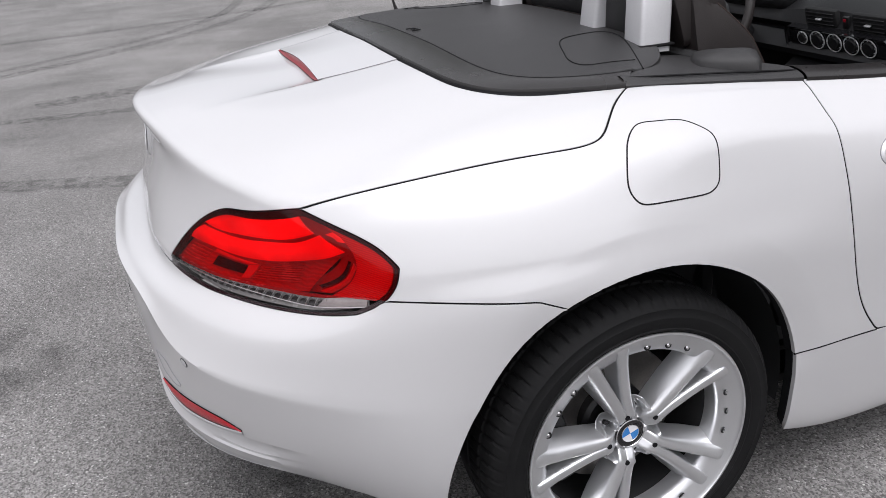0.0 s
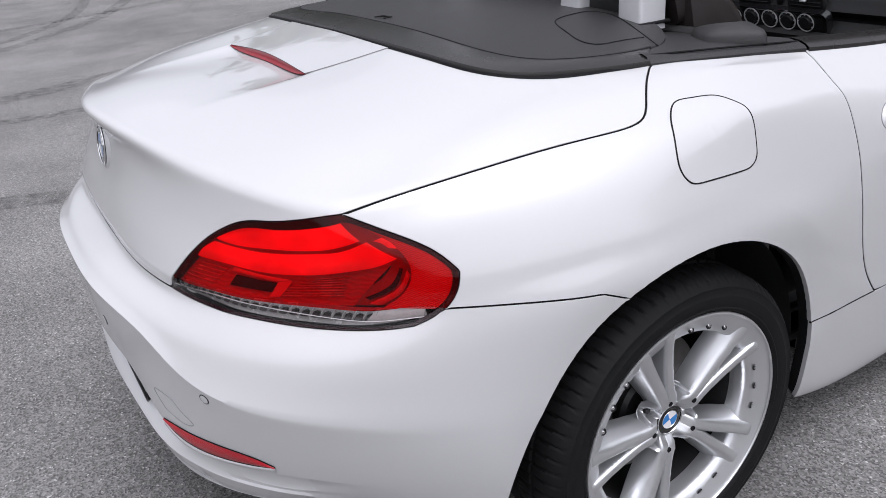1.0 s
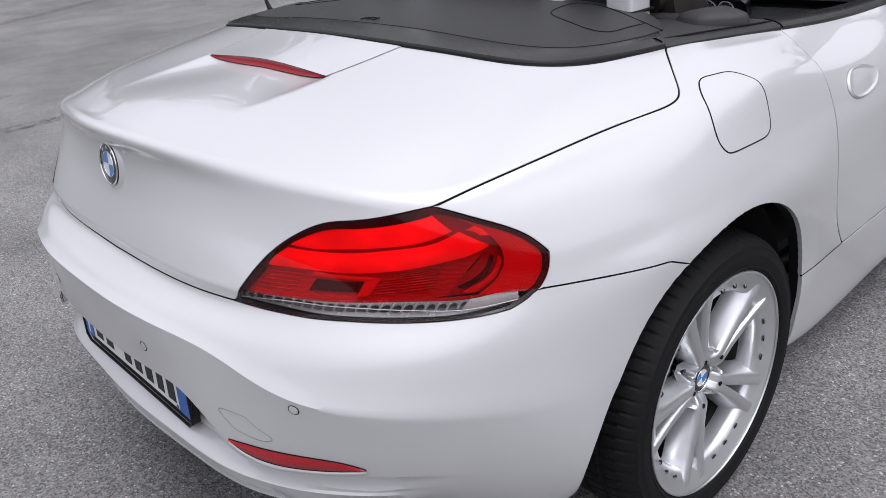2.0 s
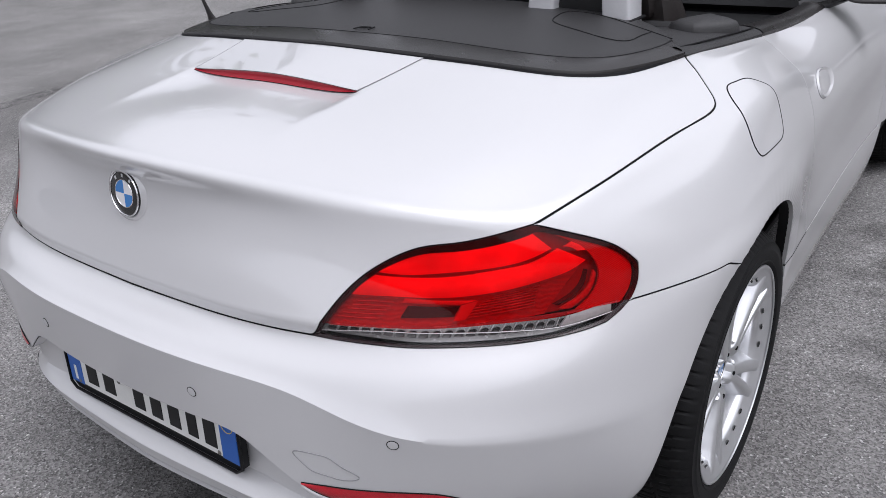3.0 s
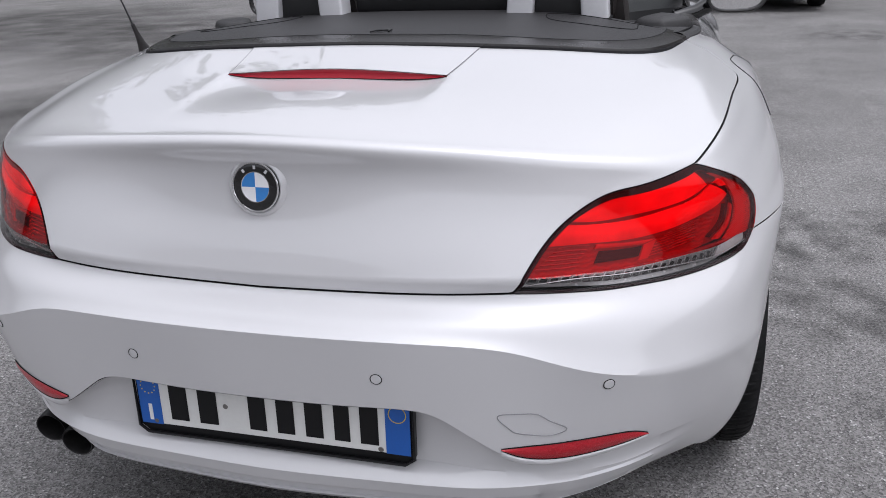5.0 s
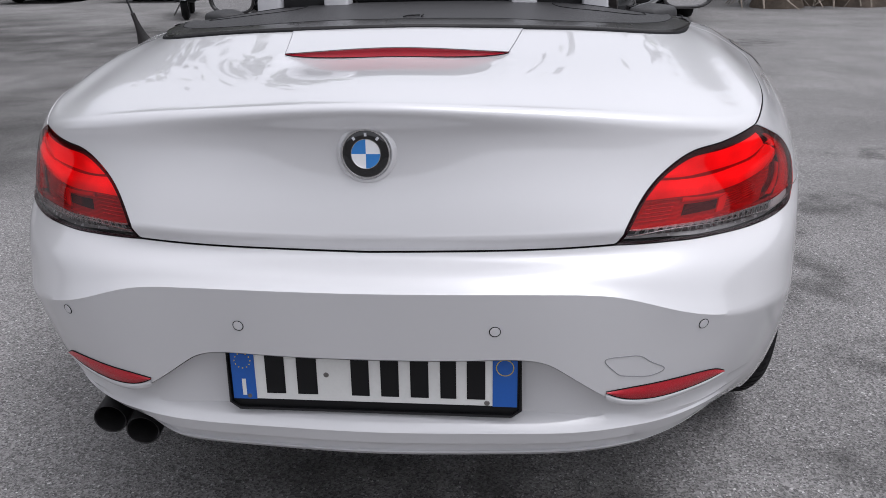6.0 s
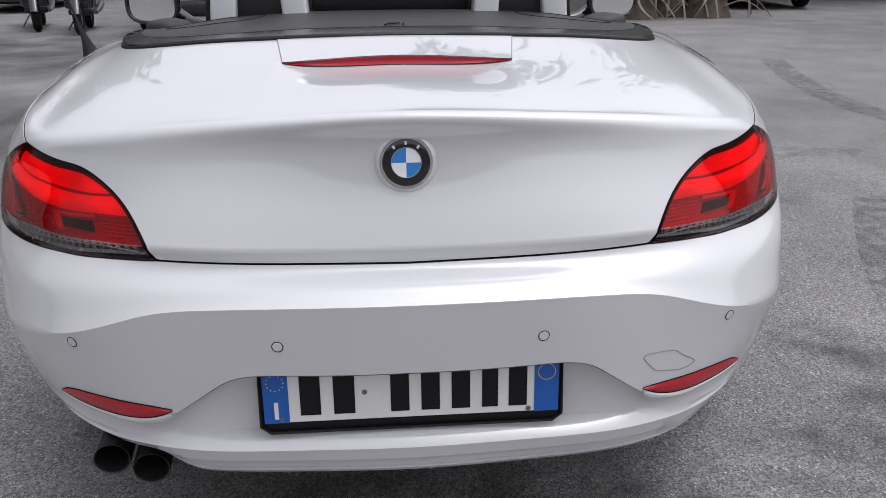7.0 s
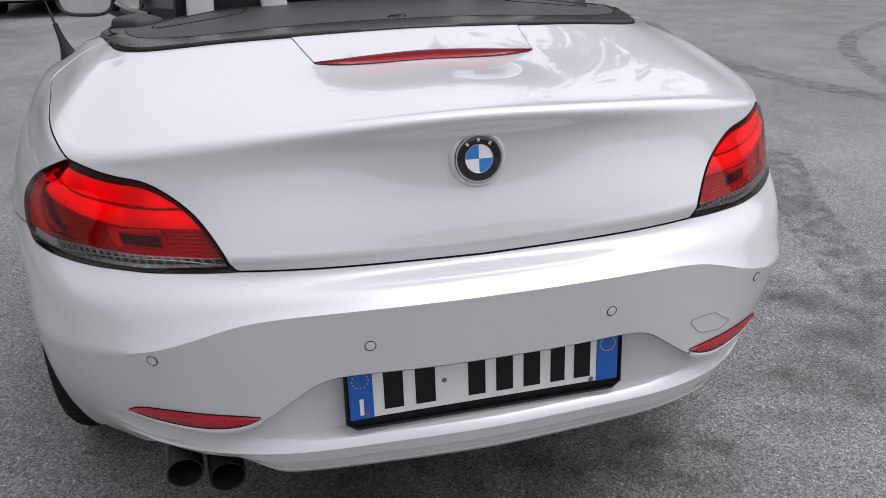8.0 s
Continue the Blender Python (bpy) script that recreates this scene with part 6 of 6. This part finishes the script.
def scooter(x, y, turn, label):
    """A motor scooter on its stand."""
    s = thing("motor_scooter", label, "scooter", pose(x, y, 0, 0, 0, turn), "parked scooters")
    for wy, r in ((-.62, .25), (.58, .24)):
        w = new("wheel")
        w.parent = s
        w.matrix_basis = Matrix.Translation((0, wy, r))
        part("tyre", *lathe([(r * .62, .04), (r * .85, .058), (r, .03), (r, -.03), (r * .85, -.058), (r * .62, -.04)], 36), TYRE, w, "", 40)
        part("rim", *lathe([(.0001, .03), (r * .60, .035), (r * .63, .02), (r * .63, -.02), (r * .60, -.035), (.0001, -.03)], 30), STEEL, w, "", 30)
    part("front_fork", *tube([(0, -.62, .26), (0, -.50, .62), (0, -.42, .98)], .03, 10), STEEL, s)
    part("mudguard", *tube([(0, -.90, .30), (0, -.78, .50), (0, -.58, .55), (0, -.40, .44)], .06, 10, flat=.5), FAR_BLACK, s)
    part("leg_shield", *block(.40, .08, .62, .04, 3, (0, -.36, .66)), FAR_BLACK, s)
    part("floor_board", *block(.34, .55, .09, .03, 3, (0, -.06, .30)), DARKPLASTIC, s)
    part("engine", *block(.24, .50, .28, .08, 4, (.02, .45, .34)), DARKPLASTIC, s)
    part("tail_body", *block(.34, .85, .30, .12, 4, (0, .42, .66)), FAR_BLACK, s)
    part("saddle", *block(.30, .70, .12, .05, 4, (0, .32, .85)), RUBBER, s)
    part("handlebar", *tube([(-.34, -.34, 1.03), (-.15, -.41, 1.02), (.15, -.41, 1.02), (.34, -.34, 1.03)], .016, 8), DARKPLASTIC, s)
    part("headlamp", *block(.20, .12, .16, .05, 3, (0, -.46, .96)), LED, s)
    part("silencer", *tube([(.16, .20, .26), (.18, .50, .30), (.19, .85, .36)], (.03, .055, .05), 12), STEEL, s)
    part("stand", *tube([(-.10, .10, .26), (-.26, .16, .012)], .012, 8), STEEL, s)


scooter(-4.5, 12.1, 12, "black motor scooter leaning on its stand")
scooter(-5.4, 12.7, 18, "black motor scooter parked beside another")

# ---- trees ----
BARK = material("rough_bark", (0.085, 0.066, 0.050), 0.9, bump=1.0, scale=18, vary=0.35, vscale=5)
DRY = material("dry_frond", (0.19, 0.16, 0.13), 0.85, bump=0.6, scale=60, vary=0.35, vscale=7)


def leaves_material():
    m = bpy.data.materials.new("green_leaves")
    m.use_nodes = True
    n, l = m.node_tree.nodes, m.node_tree.links
    b, g, r = n["Principled BSDF"], n.new("ShaderNodeNewGeometry"), n.new("ShaderNodeValToRGB")
    r.color_ramp.elements[0].color, r.color_ramp.elements[1].color = (0.025, 0.045, 0.016, 1), (0.075, 0.105, 0.035, 1)
    l.new(g.outputs["Random Per Island"], r.inputs[0])
    l.new(r.outputs[0], b.inputs["Base Color"])
    b.inputs["Roughness"].default_value = 0.6
    return m


LEAVES = leaves_material()


def limb(rng, p, d, length, r0, r1, n=7):
    P = [np.array(p, float)]
    d = np.array(d, float)
    for _ in range(n):
        d = d + rng.normal(0, .10, 3)
        d /= np.linalg.norm(d)
        P.append(P[-1] + d * length / n)
    return np.array(P), np.linspace(r0, r1, n + 1)


def tree(x, y, height, spread, seed, label, count=5200, leaf=.07):
    rng = np.random.default_rng(seed)
    t = thing("tree", label, "tree", pose(x, y, 0), "trees round the car park")
    P, r = limb(rng, (0, 0, -.1), (rng.normal(0, .06), rng.normal(0, .06), 1), height * .55, .20 + .02 * height, .11, 9)
    flare = r.copy()
    flare[0] *= 1.5
    part("trunk", *tube(P, flare, 12), BARK, t, "", 60)
    tips = []
    for k in range(9):
        a = k * 2.4 + rng.normal(0, .2)
        base = P[4 + k % 6]
        L, lr = limb(rng, base, (math.cos(a), math.sin(a), .55 + .5 * rng.random()), spread * (.7 + .4 * rng.random()), .07, .02)
        part("limb", *tube(L, lr, 7), BARK, t, "", 60)
        tips += [L[3], L[5], L[7]]
    tips += [P[-1], P[-1] + (0, 0, height * .2)]
    tips = np.array(tips)
    V, F = [], []
    for k in range(count):
        c = tips[rng.integers(len(tips))] + rng.normal(0, 1, 3) * (spread * .20, spread * .20, height * (.085 if leaf < .1 else .12))
        s = leaf * (1 + rng.random())
        q = rng.normal(0, 1, (2, 3))
        q /= np.linalg.norm(q, axis=1)[:, None]
        i = len(V)
        V += [c - q[0] * s, c + q[1] * s * .5, c + q[0] * s, c - q[1] * s * .5]
        F.append((i, i + 1, i + 2, i + 3))
    me = bpy.data.meshes.new("crown")
    me.from_pydata([tuple(v) for v in V], [], F)
    me.materials.append(LEAVES)
    ob = new("crown", me)
    ob.parent = t
    return t


tree(5.6, 15.6, 7.0, 2.6, 3, "broad green tree beyond the dry palm stumps")
tree(10.5, 17.5, 8.0, 3.0, 4, "broad green tree at the far side of the lot")
tree(-1.5, 21.5, 6.0, 2.3, 5, "green tree behind the parked vehicles")
tree(13.5, 9.5, 7.5, 3.0, 6, "green tree at the side of the lot")
for k, (x, y, h, w) in enumerate(((4.6, 22.5, 9.4, 3.6), (8.6, 21.5, 9.8, 3.8), (12.6, 20.0, 9.6, 3.8), (16.6, 17.5, 9.0, 3.8), (-9.5, 23.0, 8.6, 3.6), (-14.5, 22.0, 9.2, 3.8), (-18.8, 17.5, 8.6, 3.6), (-21.5, 12.0, 8.8, 3.8))):
    tree(x, y, h, w, 40 + k, "tall dense green tree in the row beyond the lot", 12000, .26)

# palm stumps with dry fronds at their feet
for k, (x, y, r) in enumerate(((4.35, 13.0, .34), (5.05, 13.35, .30), (5.65, 13.1, .36))):
    rng = np.random.default_rng(20 + k)
    palm = thing("palm_stump", "old palm trunk with dry grey fronds at its foot", "palm", pose(x, y, 0), "palm stumps")
    rows = []
    for j, w in enumerate(np.linspace(0, 1, 22)):
        rr = r * (1 - .25 * w) * (1.08 if j % 2 else .94) * (1.35 if j == 0 else 1)
        rows.append([(rr * (1 + .07 * math.sin(9 * a + j)) * math.cos(a), rr * (1 + .07 * math.sin(9 * a + j)) * math.sin(a), 3.2 * w - .02) for a in np.linspace(0, 2 * math.pi, 18, endpoint=False)])
    part("trunk", np.array(rows).reshape(-1, 3), grid_faces(22, 18, False, True), BARK, palm, "", 60)
    for j in range(16):
        a = rng.uniform(0, 2 * math.pi)
        s = rng.uniform(.25, .75)
        p0 = np.array((r * math.cos(a), r * math.sin(a), rng.uniform(.15, .9)))
        p3 = np.array(((r + s) * math.cos(a + .4), (r + s) * math.sin(a + .4), .025))
        mid = (p0 + p3) / 2 + rng.normal(0, .08, 3) + (0, 0, .08)
        P = curve([p0, mid, p3], 14)
        P[:, 2] = np.maximum(P[:, 2], .02)
        part("dry_frond", *tube(P, np.linspace(.035, .012, 14), 6, flat=.4), DRY, palm)

# ---- unseen walls added behind and beside the lot to block low sky ----
PLASTER = material("grey_plaster", (0.43, 0.41, 0.39), 0.85, bump=0.4, scale=60, vary=0.12, vscale=1.2)
wall = part("unseen_wall_south", *block(60, .4, 4.4, .02, 1, (0, -16.2, 2.2)), PLASTER, None, "", 0)
wall_e = part("unseen_wall_east", *block(.4, 26, 2.6, .02, 1, (20.2, -2.0, 1.3)), PLASTER, None, "", 0)
tagged(wall_e, "unseen plain grey plastered wall added along the lot to block low sky", "wall", kind="structure")
tagged(wall, "unseen plain grey plastered wall added behind the lot to block low sky", "wall", kind="structure")

# ---- tyre marks, patches of damp and painted contact shade, darker ground ----
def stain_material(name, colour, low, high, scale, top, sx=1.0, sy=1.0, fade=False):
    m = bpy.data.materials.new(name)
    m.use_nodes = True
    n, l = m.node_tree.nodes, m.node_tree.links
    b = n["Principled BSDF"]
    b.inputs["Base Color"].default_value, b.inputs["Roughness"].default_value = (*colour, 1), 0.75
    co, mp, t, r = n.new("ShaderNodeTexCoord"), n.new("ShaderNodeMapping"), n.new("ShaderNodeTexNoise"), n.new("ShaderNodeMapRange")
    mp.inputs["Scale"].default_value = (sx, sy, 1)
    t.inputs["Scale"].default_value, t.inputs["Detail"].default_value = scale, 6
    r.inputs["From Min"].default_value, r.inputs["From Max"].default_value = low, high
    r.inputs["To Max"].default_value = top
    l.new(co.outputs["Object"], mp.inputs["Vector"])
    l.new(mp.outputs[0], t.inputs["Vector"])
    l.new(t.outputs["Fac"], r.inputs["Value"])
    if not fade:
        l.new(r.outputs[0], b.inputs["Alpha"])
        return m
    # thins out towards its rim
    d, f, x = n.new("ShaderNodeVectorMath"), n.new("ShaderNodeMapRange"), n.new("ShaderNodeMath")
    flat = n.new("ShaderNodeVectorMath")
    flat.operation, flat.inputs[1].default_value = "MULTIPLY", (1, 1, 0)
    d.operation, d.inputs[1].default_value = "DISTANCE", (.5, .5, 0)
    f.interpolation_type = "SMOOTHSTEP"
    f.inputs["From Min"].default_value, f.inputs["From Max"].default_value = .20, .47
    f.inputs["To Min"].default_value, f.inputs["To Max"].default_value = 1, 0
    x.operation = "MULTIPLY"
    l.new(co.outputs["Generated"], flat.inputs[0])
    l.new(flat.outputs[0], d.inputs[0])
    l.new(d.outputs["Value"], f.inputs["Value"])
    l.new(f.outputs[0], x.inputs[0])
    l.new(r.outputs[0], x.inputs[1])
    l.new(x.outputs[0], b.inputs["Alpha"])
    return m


MARK = stain_material("tyre_mark", (0.05, 0.049, 0.048), .36, .70, 14, 0.42)
DAMP_SHADE = stain_material("damp_shade_patch", (0.045, 0.044, 0.043), .40, .66, 7, 0.40, fade=True)
DARKGROUND = stain_material("darker_asphalt", (0.055, 0.053, 0.051), .20, .72, 1.6, 0.62, fade=True)


def ribbon(P, width, z=.0025):
    P = curve([(x, y, z) for x, y in P], 60)
    T = np.gradient(P, axis=0)
    N = np.stack([-T[:, 1], T[:, 0], 0 * T[:, 0]], 1)
    N /= np.linalg.norm(N, axis=1)[:, None]
    return np.concatenate([P - N * width / 2, P + N * width / 2]), grid_faces(2, 60)


for k, (P, w) in enumerate(([[(-6.2, -1.6), (-7.6, .2), (-9.4, 1.6), (-12, 2.6)], .20], [[(-6.9, -1.2), (-8.2, .3), (-10, 1.4), (-12.5, 2.0)], .16], [[(-9.0, -2.5), (-9.4, .2), (-10.4, 2.6), (-12, 5)], .22], [[(-5.0, -.6), (-5.2, .4), (-5.6, 1.4)], .30], [[(-4.6, -1.5), (-4.4, 0), (-4.3, 1.6), (-4.6, 3.5)], .16], [[(-3.2, -2.4), (-2.9, -.9), (-2.4, .4)], .20], [[(3.9, 3.0), (5.0, 5.2), (6.4, 6.4), (9, 7.2)], .16], [[(4.2, 2.6), (3.6, 4.6), (4.2, 7.5)], .25], [[(1.5, .2), (1.75, 1.3), (2.4, 2.6)], .22])):
    mk = part("tyre_mark", *ribbon(P, w, .0025 + .0006 * k), MARK, None, "", 0)
    tagged(mk, "dark tyre mark on the asphalt", "tyre mark", "marks on the asphalt", "structure")
# damp spots, with contact shade painted under the tail and beside the wheel
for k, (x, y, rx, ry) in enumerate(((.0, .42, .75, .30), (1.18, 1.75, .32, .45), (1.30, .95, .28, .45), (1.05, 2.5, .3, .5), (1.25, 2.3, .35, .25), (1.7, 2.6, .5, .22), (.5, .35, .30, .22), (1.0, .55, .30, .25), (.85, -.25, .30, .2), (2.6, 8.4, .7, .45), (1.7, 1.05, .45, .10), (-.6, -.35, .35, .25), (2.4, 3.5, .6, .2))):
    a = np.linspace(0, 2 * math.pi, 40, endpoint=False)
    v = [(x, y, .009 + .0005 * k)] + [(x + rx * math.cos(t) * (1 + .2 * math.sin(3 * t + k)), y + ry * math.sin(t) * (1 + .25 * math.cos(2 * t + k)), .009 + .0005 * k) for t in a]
    dp = part("damp_shade_patch", v, [(0, 1 + i, 1 + (i + 1) % 40) for i in range(40)], DAMP_SHADE, None, "", 0)
    tagged(dp, "dark patch for damp and painted contact shade on the asphalt", "damp patch", "marks on the asphalt", "structure")
# broad patches that darken the ground to the left of the car
for k, (x, y, rx, ry) in enumerate(((-3.4, 4.0, 1.9, 3.6), (-5.2, 9.0, 3.2, 3.6), (-9.5, 9.5, 3.6, 4.5))):
    a = np.linspace(0, 2 * math.pi, 60, endpoint=False)
    rings = [[(x + rx * w * math.cos(t) * (1 + .12 * math.sin(3 * t + k)), y + ry * w * math.sin(t) * (1 + .12 * math.cos(2 * t + k)), .0012 + .0003 * k) for t in a] for w in (.01, .5, 1)]
    gr = part("darker_patch", np.array(rings).reshape(-1, 3), grid_faces(3, 60, False, True), DARKGROUND, None, "", 0)
    tagged(gr, "broad patch that darkens the asphalt", "grime", "marks on the asphalt", "structure")
